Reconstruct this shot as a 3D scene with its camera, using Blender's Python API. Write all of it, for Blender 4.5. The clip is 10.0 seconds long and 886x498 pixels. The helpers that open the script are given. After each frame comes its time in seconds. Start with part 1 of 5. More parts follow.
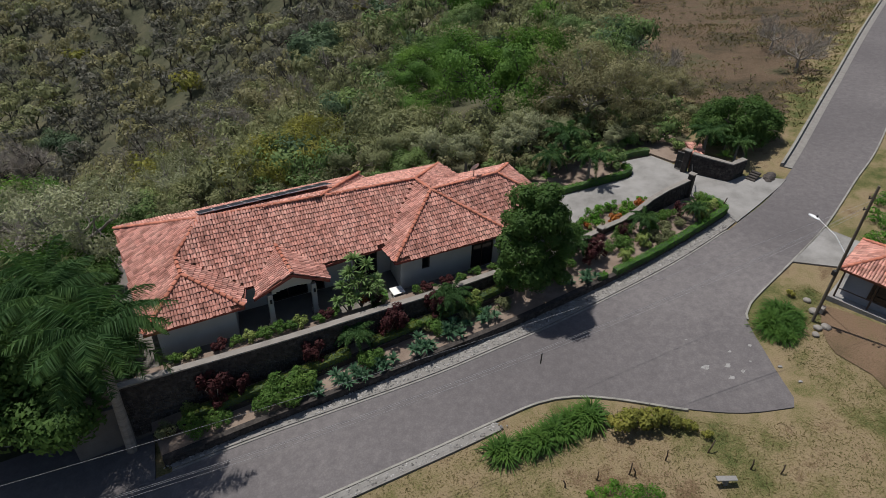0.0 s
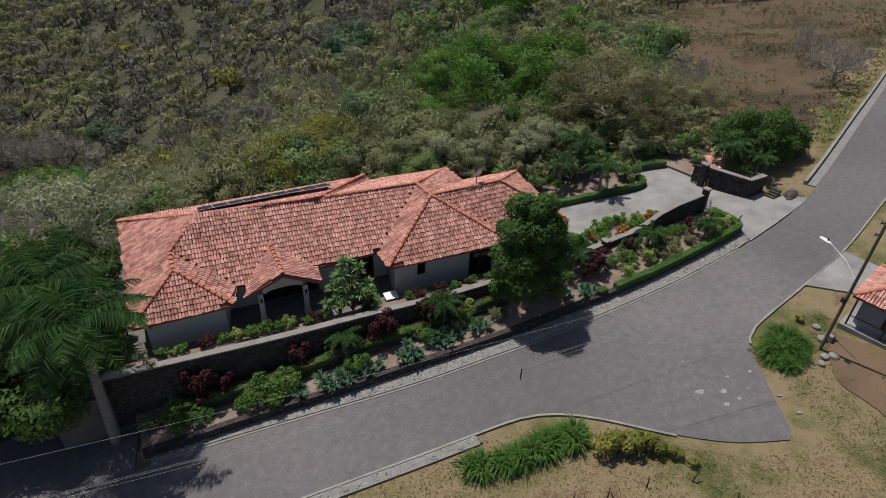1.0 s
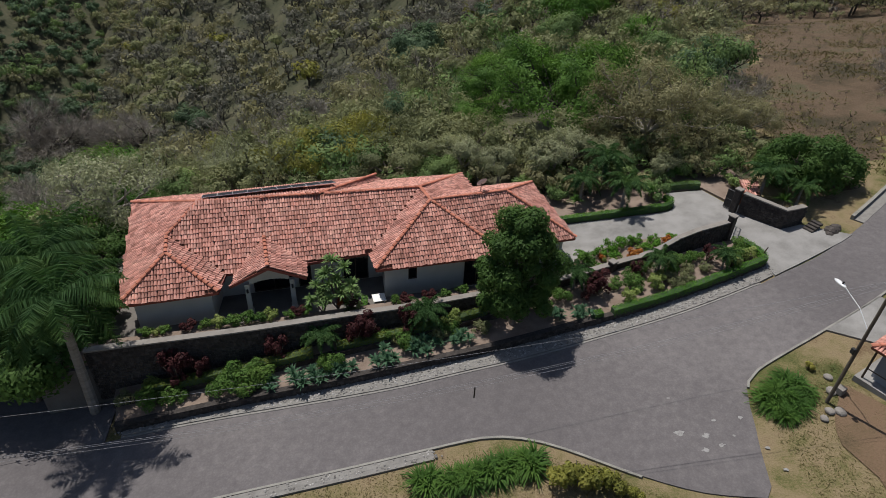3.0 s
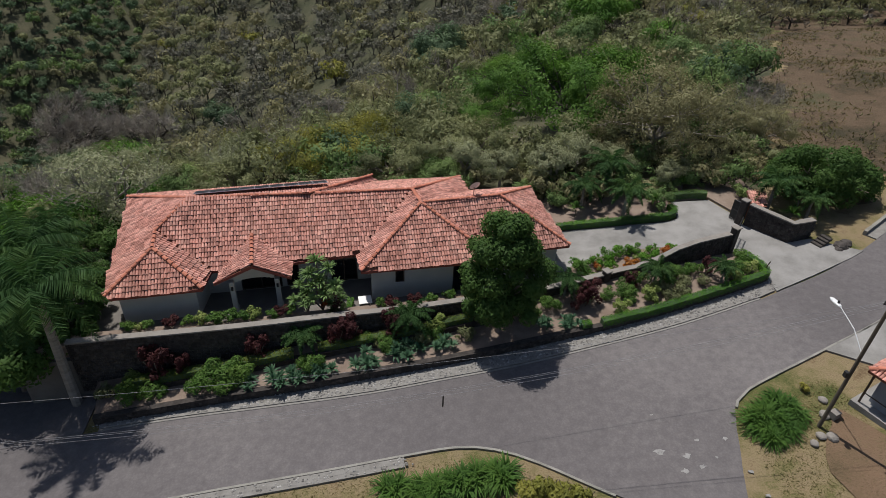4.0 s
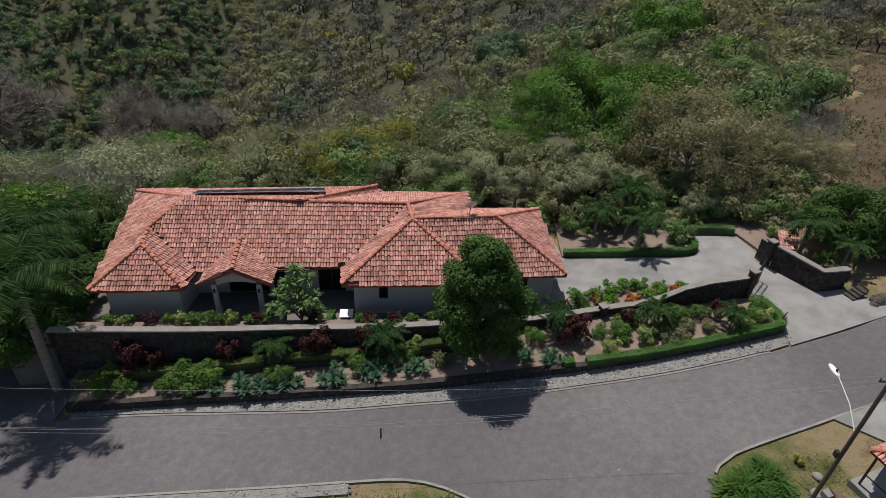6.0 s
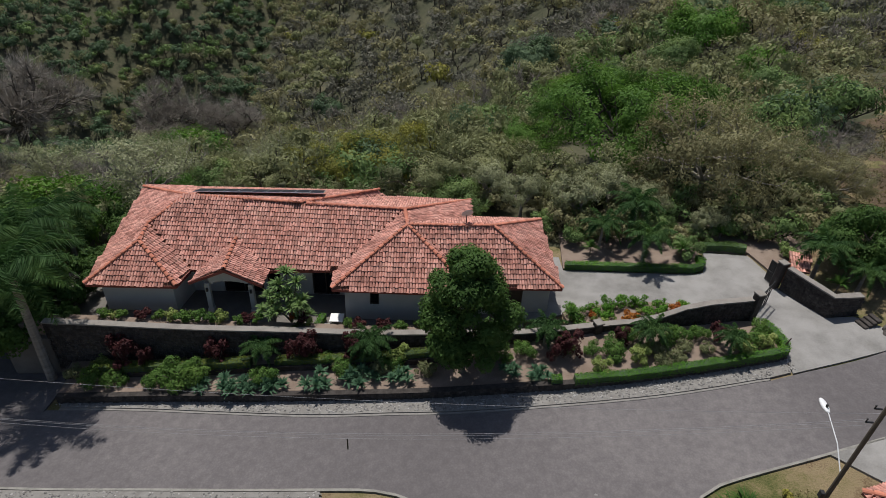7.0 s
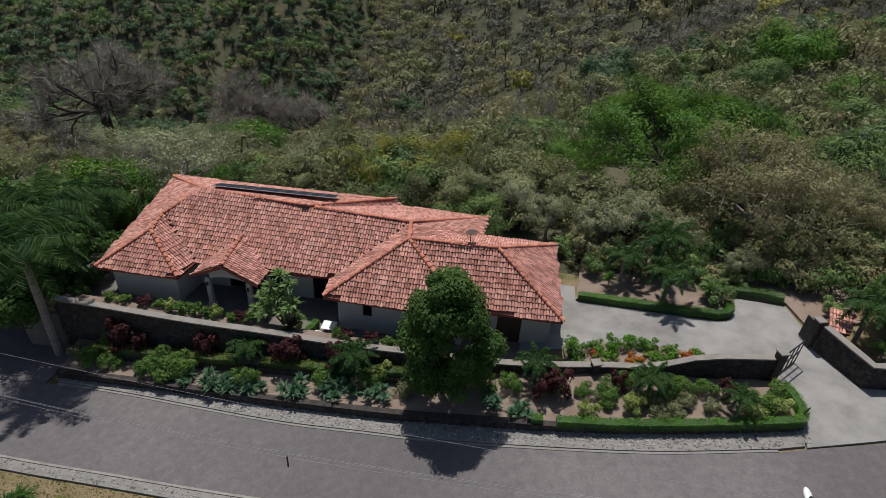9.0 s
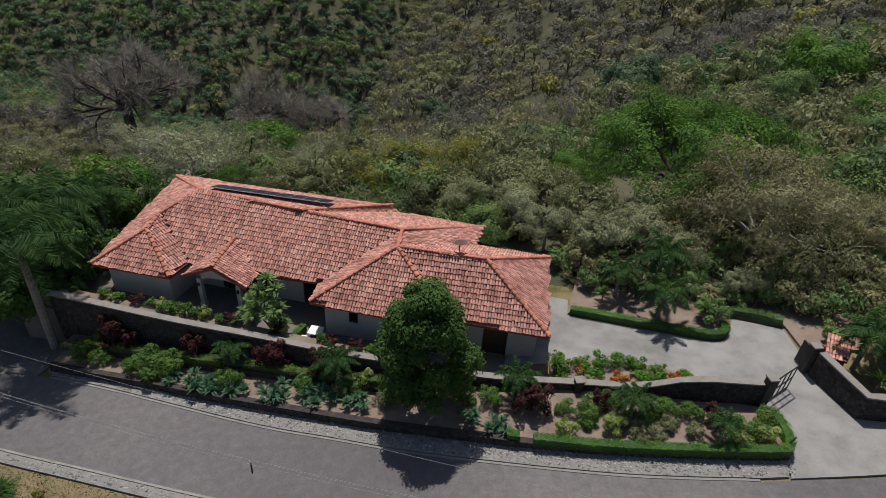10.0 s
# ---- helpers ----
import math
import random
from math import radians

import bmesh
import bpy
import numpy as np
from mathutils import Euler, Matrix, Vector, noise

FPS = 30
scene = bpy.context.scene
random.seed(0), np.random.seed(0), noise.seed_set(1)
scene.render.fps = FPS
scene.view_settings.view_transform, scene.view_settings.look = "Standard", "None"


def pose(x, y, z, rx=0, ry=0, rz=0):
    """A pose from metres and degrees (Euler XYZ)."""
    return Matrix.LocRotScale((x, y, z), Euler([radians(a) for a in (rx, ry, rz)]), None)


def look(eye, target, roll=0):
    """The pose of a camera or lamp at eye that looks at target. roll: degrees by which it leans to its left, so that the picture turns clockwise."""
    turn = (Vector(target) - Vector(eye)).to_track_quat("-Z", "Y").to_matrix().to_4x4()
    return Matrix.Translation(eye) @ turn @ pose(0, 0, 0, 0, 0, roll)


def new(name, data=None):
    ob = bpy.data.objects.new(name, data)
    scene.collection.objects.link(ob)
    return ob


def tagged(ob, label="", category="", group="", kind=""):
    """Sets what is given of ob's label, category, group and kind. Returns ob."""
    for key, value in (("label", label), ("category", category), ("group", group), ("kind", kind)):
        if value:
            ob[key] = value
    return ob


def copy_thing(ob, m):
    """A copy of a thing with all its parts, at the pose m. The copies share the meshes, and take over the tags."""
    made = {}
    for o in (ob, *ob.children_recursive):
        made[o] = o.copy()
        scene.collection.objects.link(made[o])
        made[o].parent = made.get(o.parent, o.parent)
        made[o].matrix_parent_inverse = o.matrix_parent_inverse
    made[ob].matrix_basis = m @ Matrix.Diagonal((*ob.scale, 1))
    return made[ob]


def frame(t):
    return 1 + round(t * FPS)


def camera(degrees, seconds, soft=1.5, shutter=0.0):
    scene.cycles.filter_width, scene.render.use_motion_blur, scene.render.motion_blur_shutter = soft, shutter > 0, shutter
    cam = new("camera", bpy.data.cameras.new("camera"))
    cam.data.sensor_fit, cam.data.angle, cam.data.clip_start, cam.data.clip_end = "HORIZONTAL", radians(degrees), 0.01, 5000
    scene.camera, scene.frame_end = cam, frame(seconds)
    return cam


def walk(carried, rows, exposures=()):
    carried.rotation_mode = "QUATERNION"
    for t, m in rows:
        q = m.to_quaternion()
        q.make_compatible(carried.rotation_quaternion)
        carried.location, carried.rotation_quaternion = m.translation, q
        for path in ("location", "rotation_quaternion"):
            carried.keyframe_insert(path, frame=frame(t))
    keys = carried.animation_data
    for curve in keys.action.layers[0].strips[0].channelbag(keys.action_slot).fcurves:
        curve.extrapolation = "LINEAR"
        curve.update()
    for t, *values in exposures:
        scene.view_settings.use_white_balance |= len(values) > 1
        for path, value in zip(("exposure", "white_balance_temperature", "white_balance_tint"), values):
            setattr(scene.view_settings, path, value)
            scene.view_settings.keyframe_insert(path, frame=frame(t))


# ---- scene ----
cam = camera(72.7, 10.0, 0.8)
PATH = [
    (0, (0.049, -1.017, 24.81), (0.705, 0.508, 23.695), 2.1),
    (0.5, (1.427, -1.089, 24.836), (2.031, 0.458, 23.721), 2.2),
    (1, (2.683, -1.311, 24.906), (3.231, 0.256, 23.791), 2.4),
    (1.5, (3.967, -1.566, 24.978), (4.446, 0.022, 23.86), 2.4),
    (2, (5.288, -1.736, 24.973), (5.704, -0.13, 23.855), 2.6),
    (2.5, (6.648, -1.785, 24.98), (7.008, -0.166, 23.862), 2.7),
    (4, (10.504, -1.549, 24.825), (10.732, 0.094, 23.708), 2.8),
    (4.5, (11.886, -1.221, 24.827), (12.054, 0.43, 23.71), 2.9),
    (5, (13.225, -0.899, 24.997), (13.338, 0.755, 23.879), 3.0),
    (5.5, (14.485, -0.473, 25.095), (14.543, 1.185, 23.978), 3.0),
    (7, (18.132, 0.78, 25.337), (18.026, 2.434, 24.217), 3.3),
    (7.5, (19.36, 1.305, 25.468), (19.194, 2.953, 24.347), 3.3),
    (8, (20.411, 1.966, 25.414), (20.173, 3.605, 24.292), 3.4),
    (8.5, (21.59, 2.609, 25.412), (21.293, 4.237, 24.289), 3.6),
    (9, (22.676, 3.211, 25.584), (22.312, 4.825, 24.46), 3.8),
    (9.5, (23.765, 3.792, 25.826), (23.359, 5.395, 24.701), 3.9),
    (10, (24.798, 4.31, 26.011), (24.348, 5.901, 24.886), 4.0),
]
walk(cam, [(t, look(eye, target, roll)) for t, eye, target, roll in PATH])

# ---- light ----
SUN = Vector((-0.2, 0.38, 1.0)).normalized()
world = bpy.data.worlds.new("sky")
scene.world = world
world.use_nodes = True
wn = world.node_tree
sky = wn.nodes.new("ShaderNodeTexSky")
sky.sky_type, sky.sun_disc = "NISHITA", False
sky.sun_elevation = math.asin(SUN.z)
sky.sun_rotation = math.atan2(SUN.x, SUN.y)
sky.air_density, sky.dust_density = 1.0, 1.2
wn.links.new(sky.outputs[0], wn.nodes["Background"].inputs[0])
wn.nodes["Background"].inputs[1].default_value = 0.07
sun = new("sun", bpy.data.lights.new("sun", "SUN"))
sun.data.energy, sun.data.angle, sun.data.color = 4.2, radians(0.6), (1.0, 0.96, 0.9)
sun.matrix_world = look(SUN * 200, (0, 0, 0))
scene.view_settings.exposure = 0.0

# ---- materials ----


def mat(name, cols, scale=2.0, fine=18.0, rough=0.85, bump=0.3, rnd="", spread=0.25, metal=0.0, leaf=0.0, big=0.0, stretch=(1, 1, 1), dist=0.02):
    """Two scales of noise over a ramp of colours, bump, and a tone that varies from piece to piece."""
    m = bpy.data.materials.new(name)
    m.use_nodes = True
    t = m.node_tree
    n, l = t.nodes, t.links
    b = n["Principled BSDF"]
    tc = n.new("ShaderNodeNewGeometry")
    mp = n.new("ShaderNodeMapping")
    mp.inputs["Scale"].default_value = stretch
    l.new(tc.outputs["Position"], mp.inputs["Vector"])
    a = n.new("ShaderNodeTexNoise")
    a.inputs["Scale"].default_value, a.inputs["Detail"].default_value, a.inputs["Roughness"].default_value = scale, 4, 0.6
    f = n.new("ShaderNodeTexNoise")
    f.inputs["Scale"].default_value, f.inputs["Detail"].default_value, f.inputs["Roughness"].default_value = fine, 3, 0.7
    l.new(mp.outputs[0], a.inputs["Vector"])
    l.new(mp.outputs[0], f.inputs["Vector"])
    mix = n.new("ShaderNodeMath")
    mix.operation = "MULTIPLY_ADD"
    l.new(f.outputs[0], mix.inputs[0])
    mix.inputs[1].default_value = 0.55
    sc = n.new("ShaderNodeMath")
    sc.operation = "MULTIPLY_ADD"
    l.new(a.outputs[0], sc.inputs[0])
    sc.inputs[1].default_value, sc.inputs[2].default_value = 0.9, -0.22
    l.new(sc.outputs[0], mix.inputs[2])
    fac = mix
    if big:
        g = n.new("ShaderNodeTexNoise")
        g.inputs["Scale"].default_value, g.inputs["Detail"].default_value = big, 2
        l.new(mp.outputs[0], g.inputs["Vector"])
        ad = n.new("ShaderNodeMath")
        ad.operation = "MULTIPLY_ADD"
        l.new(g.outputs[0], ad.inputs[0])
        ad.inputs[1].default_value = 1.1
        s2 = n.new("ShaderNodeMath")
        s2.operation = "ADD"
        l.new(fac.outputs[0], s2.inputs[0])
        s2.inputs[1].default_value = -0.55
        l.new(s2.outputs[0], ad.inputs[2])
        fac = ad
    r = n.new("ShaderNodeValToRGB")
    e = r.color_ramp.elements
    while len(e) < len(cols):
        e.new(0.5)
    for i, c in enumerate(cols):
        e[i].position = 0.22 + 0.56 * i / max(1, len(cols) - 1)
        e[i].color = (*c, 1)
    l.new(fac.outputs[0], r.inputs[0])
    out = r.outputs[0]
    if rnd:
        src = n.new("ShaderNodeObjectInfo").outputs["Random"] if rnd == "object" else tc.outputs["Random Per Island"]
        h = n.new("ShaderNodeHueSaturation")
        v = n.new("ShaderNodeMapRange")
        v.inputs["To Min"].default_value, v.inputs["To Max"].default_value = 1 - spread, 1 + spread
        l.new(src, v.inputs["Value"])
        l.new(v.outputs[0], h.inputs["Value"])
        l.new(out, h.inputs["Color"])
        out = h.outputs[0]
    l.new(out, b.inputs["Base Color"])
    b.inputs["Roughness"].default_value, b.inputs["Metallic"].default_value = rough, metal
    b.inputs["Specular IOR Level"].default_value = 0.25 if rough > 0.6 else 0.5
    if bump:
        bu = n.new("ShaderNodeBump")
        bu.inputs["Strength"].default_value, bu.inputs["Distance"].default_value = bump, dist
        l.new(f.outputs[0], bu.inputs["Height"])
        l.new(bu.outputs[0], b.inputs["Normal"])
    if leaf:
        tr = n.new("ShaderNodeBsdfTranslucent")
        l.new(out, tr.inputs["Color"])
        mx = n.new("ShaderNodeMixShader")
        mx.inputs[0].default_value = leaf
        l.new(b.outputs[0], mx.inputs[1])
        l.new(tr.outputs[0], mx.inputs[2])
        l.new(mx.outputs[0], n["Material Output"].inputs["Surface"])
    return m


ASPHALT = mat("asphalt", [(0.1135, 0.1040, 0.1067), (0.1400, 0.1286, 0.1309), (0.1793, 0.1653, 0.1650)], 2.2, 55, 0.9, 0.6, big=0.07)
nt = ASPHALT.node_tree
setts = nt.nodes.new("ShaderNodeTexVoronoi")
setts.inputs["Scale"].default_value = 8.5
nt.links.new(nt.nodes["Mapping"].outputs[0], setts.inputs["Vector"])
tone = nt.nodes.new("ShaderNodeMapRange")
tone.inputs["From Max"].default_value, tone.inputs["To Min"].default_value, tone.inputs["To Max"].default_value = 0.7, 1.05, 0.9
nt.links.new(setts.outputs["Distance"], tone.inputs["Value"])
shade = nt.nodes.new("ShaderNodeHueSaturation")
nt.links.new(tone.outputs[0], shade.inputs["Value"])
nt.links.new(nt.nodes["Color Ramp"].outputs[0], shade.inputs["Color"])
nt.links.new(shade.outputs[0], nt.nodes["Principled BSDF"].inputs["Base Color"])
CONCRETE = mat("pale_concrete", [(0.1567, 0.1516, 0.1429), (0.2247, 0.2173, 0.2086), (0.2822, 0.2738, 0.2647)], 0.9, 14, 0.9, 0.2, big=0.3)
KERB = mat("kerb_concrete", [(0.144, 0.1368, 0.126), (0.2376, 0.2304, 0.2088), (0.3024, 0.288, 0.2664)], 1.5, 20, 0.9, 0.3)
GRASS = mat("dry_grass", [(0.062, 0.078, 0.022), (0.125, 0.118, 0.046), (0.2, 0.16, 0.085), (0.24, 0.185, 0.11), (0.14, 0.095, 0.055)], 0.7, 11, 0.95, 1.0, big=0.13, dist=0.08)
SOIL = mat("red_soil", [(0.1, 0.075, 0.042), (0.145, 0.1, 0.06), (0.185, 0.12, 0.078), (0.135, 0.108, 0.055)], 0.5, 9, 0.95, 1.0, big=0.12, dist=0.1)
HILL = mat("bare_hillside", [(0.0430, 0.0370, 0.0217), (0.0861, 0.0614, 0.0383), (0.1205, 0.0828, 0.0549), (0.0660, 0.0666, 0.0333)], 0.35, 5, 0.95, 1.0, big=0.09, dist=0.15)
BED = mat("garden_soil", [(0.13, 0.0957, 0.0728), (0.2065, 0.1568, 0.1263), (0.2601, 0.2065, 0.1683)], 0.9, 14, 0.95, 0.4)
ROOFBED = mat("roof_mortar", [(0.16, 0.07, 0.045), (0.24, 0.1, 0.07)], 2, 20, 0.95, 0.3)
STUCCO = mat("pale_stucco", [(0.425, 0.4165, 0.391), (0.493, 0.4845, 0.459)], 1.2, 30, 0.9, 0.15)
STONE = mat("dark_stone", [(0.0248, 0.0209, 0.0198), (0.0495, 0.0429, 0.0396), (0.088, 0.077, 0.0715)], 3, 14, 0.9, 0.6, rnd="island", spread=0.35)
CAP = mat("wall_cap_mortar", [(0.15, 0.135, 0.12), (0.225, 0.2063, 0.1875), (0.27, 0.2475, 0.225)], 1.5, 18, 0.9, 0.3)

TILE = mat("clay_tile", [(0.2005, 0.1026, 0.0869), (0.4329, 0.1993, 0.1576), (0.5173, 0.2716, 0.2245), (0.5640, 0.3193, 0.2440)], 0.9, 14, 0.85, 0.2, rnd="island", spread=0.36)
TILEP = mat("clay_tile_single", [(0.2005, 0.1026, 0.0869), (0.4329, 0.1993, 0.1576), (0.5173, 0.2716, 0.2245), (0.5640, 0.3193, 0.2440)], 0.9, 14, 0.85, 0.2, rnd="object", spread=0.36)
RIDGE = mat("ridge_tile", [(0.3300, 0.1207, 0.0805), (0.4620, 0.1725, 0.1150), (0.5170, 0.2185, 0.1495)], 1.5, 14, 0.85, 0.2, rnd="object", spread=0.2)
FASCIA = mat("painted_fascia", [(0.2, 0.045, 0.035), (0.26, 0.06, 0.045)], 2, 20, 0.6, 0.1)
WOOD = mat("dark_wood", [(0.035, 0.022, 0.016), (0.07, 0.045, 0.03)], 3, 24, 0.6, 0.3, stretch=(1, 1, 0.15))
POLEWOOD = mat("weathered_wood", [(0.055, 0.042, 0.033), (0.12, 0.1, 0.08), (0.17, 0.145, 0.12)], 3, 22, 0.9, 0.4, stretch=(1, 1, 0.12))
PAVE = mat("terrace_paving", [(0.12, 0.11, 0.1), (0.18, 0.165, 0.15)], 1.2, 16, 0.85, 0.2)
METAL = mat("dark_metal", [(0.02, 0.02, 0.022), (0.04, 0.04, 0.042)], 3, 30, 0.5, 0.05, metal=0.4)
PALE = mat("pale_enamel", [(0.62, 0.63, 0.65), (0.72, 0.73, 0.74)], 2, 30, 0.4, 0.03)
WHITE = mat("white_paint", [(0.74, 0.74, 0.72), (0.82, 0.82, 0.8)], 2, 30, 0.6, 0.05)
WIRE = mat("cable", [(0.2, 0.2, 0.21), (0.28, 0.28, 0.29)], 3, 30, 0.5, 0)
GREYWALL = mat("grey_paint", [(0.2, 0.22, 0.26), (0.26, 0.28, 0.32)], 1, 20, 0.8, 0.1)
COBBLE = mat("cobble", [(0.1173, 0.1125, 0.1075), (0.2150, 0.2053, 0.1955), (0.3519, 0.3421, 0.3323)], 2, 18, 0.9, 0.4, rnd="island", spread=0.45)
MORTAR = mat("cobble_mortar", [(0.1600, 0.1500, 0.1400), (0.2600, 0.2500, 0.2350)], 2.5, 25, 0.95, 0.6)
BARK = mat("bark", [(0.09, 0.07, 0.055), (0.17, 0.14, 0.115), (0.24, 0.21, 0.185)], 3, 20, 0.95, 0.5, stretch=(1, 1, 0.3))
DARKBARK = mat("dark_bark", [(0.035, 0.03, 0.026), (0.06, 0.052, 0.046), (0.09, 0.08, 0.072)], 3, 20, 0.95, 0.4)
PALEBARK = mat("pale_bark", [(0.16, 0.14, 0.125), (0.27, 0.245, 0.22), (0.36, 0.33, 0.3)], 3, 20, 0.95, 0.4)
PALMBARK = mat("palm_bark", [(0.13, 0.115, 0.1), (0.24, 0.215, 0.19), (0.32, 0.29, 0.265)], 2, 14, 0.9, 0.4, stretch=(0.3, 0.3, 2))
GLASS = bpy.data.materials.new("window_glass")
GLASS.use_nodes = True
GLASS.node_tree.nodes["Principled BSDF"].inputs["Base Color"].default_value = (0.01, 0.012, 0.014, 1)
GLASS.node_tree.nodes["Principled BSDF"].inputs["Roughness"].default_value = 0.06
SOLAR = bpy.data.materials.new("solar_cell")
SOLAR.use_nodes = True
SOLAR.node_tree.nodes["Principled BSDF"].inputs["Base Color"].default_value = (0.012, 0.016, 0.035, 1)
SOLAR.node_tree.nodes["Principled BSDF"].inputs["Roughness"].default_value = 0.3


def foliage(name, dark, mid, light, spread=0.14, leaf=0.35, big=0.14):
    return mat(name, [dark, mid, light], 0.35, 2.2, 0.7, 0, rnd="island", spread=spread, leaf=leaf, big=big)


L_GREEN = foliage("leaf_green", (0.0793, 0.1349, 0.0465), (0.1427, 0.2222, 0.0744), (0.2300, 0.3095, 0.1054))
L_FERN = foliage("leaf_feathery", (0.0475, 0.1138, 0.0191), (0.0843, 0.1805, 0.0273), (0.1383, 0.2527, 0.0409))
L_DARK = foliage("leaf_dark", (0.0511, 0.0925, 0.0491), (0.0902, 0.1463, 0.0753), (0.1353, 0.2061, 0.1048))
L_OLIVE = foliage("leaf_olive", (0.1297, 0.1461, 0.0684), (0.2135, 0.2301, 0.1101), (0.3050, 0.3174, 0.1488))
L_YELLOW = foliage("leaf_yellow_green", (0.1411, 0.1512, 0.0320), (0.2430, 0.2436, 0.0495), (0.3450, 0.3192, 0.0728))
L_BROWN = foliage("leaf_brown", (0.1515, 0.1414, 0.0708), (0.2438, 0.2306, 0.1163), (0.3426, 0.3274, 0.1771))
L_GREY = foliage("twig_grey", (0.1712, 0.1510, 0.1286), (0.2623, 0.2349, 0.2036), (0.3536, 0.3188, 0.2785), leaf=0.1)
L_PALE = foliage("leaf_pale_blossom", (0.1693, 0.1824, 0.0968), (0.2857, 0.3021, 0.1694), (0.4126, 0.4332, 0.2614))
L_MANGO = foliage("leaf_mango", (0.03, 0.07, 0.016), (0.06, 0.122, 0.026), (0.1, 0.175, 0.04), big=0)
L_PALM = foliage("leaf_palm", (0.0242, 0.0664, 0.0202), (0.0484, 0.1087, 0.0314), (0.0907, 0.1690, 0.0392), big=0)
L_AGAVE = foliage("leaf_agave", (0.04, 0.1, 0.055), (0.07, 0.15, 0.08), (0.12, 0.21, 0.125), big=0)
L_HEDGE = foliage("leaf_hedge", (0.0504, 0.1365, 0.0158), (0.0864, 0.2156, 0.0238), (0.1440, 0.3019, 0.0317), big=0)
L_LIME = foliage("leaf_lime", (0.143, 0.198, 0.05), (0.253, 0.319, 0.09), (0.407, 0.451, 0.17), big=0)
L_CROTON = foliage("leaf_croton", (0.035, 0.011, 0.013), (0.066, 0.018, 0.02), (0.11, 0.036, 0.033), big=0)
L_ORANGE = foliage("leaf_orange", (0.2, 0.04, 0.015), (0.34, 0.09, 0.02), (0.42, 0.18, 0.03), big=0)
L_BUSH = foliage("leaf_bush", (0.0425, 0.102, 0.0207), (0.085, 0.168, 0.0322), (0.15, 0.24, 0.0517), big=0)
L_GRASSY = foliage("leaf_blade", (0.03, 0.08, 0.015), (0.06, 0.135, 0.022), (0.11, 0.2, 0.035), big=0)

# ---- building helpers ----


def link(name, me, material, parent=None, label=""):
    me.materials.append(material)
    ob = new(name, me)
    if parent:
        ob.parent = parent
        if not parent.parent:
            ob.matrix_parent_inverse = parent.matrix_basis.inverted()
    if label:
        tagged(ob, label)
    return ob


def part(name, bm, material, parent=None, label=""):
    bm.normal_update()
    me = bpy.data.meshes.new(name)
    bm.to_mesh(me)
    bm.free()
    return link(name, me, material, parent, label)


def mesh_np(name, V, F):
    V, F = np.asarray(V, dtype=np.float32), np.asarray(F, dtype=np.int32)
    me = bpy.data.meshes.new(name)
    k = F.shape[1]
    me.vertices.add(len(V))
    me.vertices.foreach_set("co", V.ravel())
    me.loops.add(F.size)
    me.loops.foreach_set("vertex_index", F.ravel())
    me.polygons.add(len(F))
    me.polygons.foreach_set("loop_start", np.arange(0, F.size, k, dtype=np.int32))
    me.update(calc_edges=True)
    me.validate()
    return me


def empty(name, place, label, category, group="", kind=""):
    ob = new(name)
    ob.location = place
    ob.empty_display_size = 0.2
    return tagged(ob, label, category, group, kind)


def add_prism(bm, poly, top, bottom):
    """A solid over a plan: poly in x, y; top and bottom are heights or functions of x, y."""
    ft = top if callable(top) else (lambda x, y: top)
    fb = bottom if callable(bottom) else (lambda x, y: bottom)
    a = [bm.verts.new((x, y, ft(x, y))) for x, y in poly]
    b = [bm.verts.new((x, y, fb(x, y))) for x, y in poly]
    faces = [bm.faces.new(a), bm.faces.new(b[::-1])]
    for i in range(len(poly)):
        j = (i + 1) % len(poly)
        faces.append(bm.faces.new((a[i], b[i], b[j], a[j])))
    bmesh.ops.recalc_face_normals(bm, faces=faces)
    return faces


def prism(poly, top, bottom):
    bm = bmesh.new()
    add_prism(bm, poly, top, bottom)
    return bm


def offset(line, d):
    """A polyline moved d metres to its left."""
    out = []
    for i, p in enumerate(line):
        a, b = Vector(line[max(0, i - 1)]), Vector(line[min(len(line) - 1, i + 1)])
        t = (b - a).normalized()
        out.append((p[0] - t.y * d, p[1] + t.x * d))
    return out


def smooth(line, step=0.8):
    """A polyline as a Catmull-Rom curve, sampled about every step metres."""
    pts = [Vector(p) for p in line]
    out = []
    for i in range(len(pts) - 1):
        p0, p1, p2, p3 = pts[max(0, i - 1)], pts[i], pts[i + 1], pts[min(len(pts) - 1, i + 2)]
        n = max(2, int((p2 - p1).length / step))
        for k in range(n):
            t = k / n
            q = 0.5 * (2 * p1 + (p2 - p0) * t + (2 * p0 - 5 * p1 + 4 * p2 - p3) * t * t + (3 * p1 - p0 - 3 * p2 + p3) * t ** 3)
            out.append(tuple(q))
    return out + [tuple(pts[-1])]


def band(left, right, top, bottom):
    """A strip between two polylines of equal length, with thickness."""
    bm = bmesh.new()
    ft = top if callable(top) else (lambda x, y: top)
    fb = bottom if callable(bottom) else (lambda x, y: bottom)
    rows = []
    for (ax, ay), (bx, by) in zip(left, right):
        rows.append([bm.verts.new(c) for c in ((ax, ay, ft(ax, ay)), (bx, by, ft(bx, by)), (bx, by, fb(bx, by)), (ax, ay, fb(ax, ay)))])
    for r, s in zip(rows, rows[1:]):
        for i in range(4):
            j = (i + 1) % 4
            bm.faces.new((r[i], r[j], s[j], s[i]))
    bm.faces.new(rows[0])
    bm.faces.new(rows[-1][::-1])
    bmesh.ops.recalc_face_normals(bm, faces=bm.faces[:])
    return bm


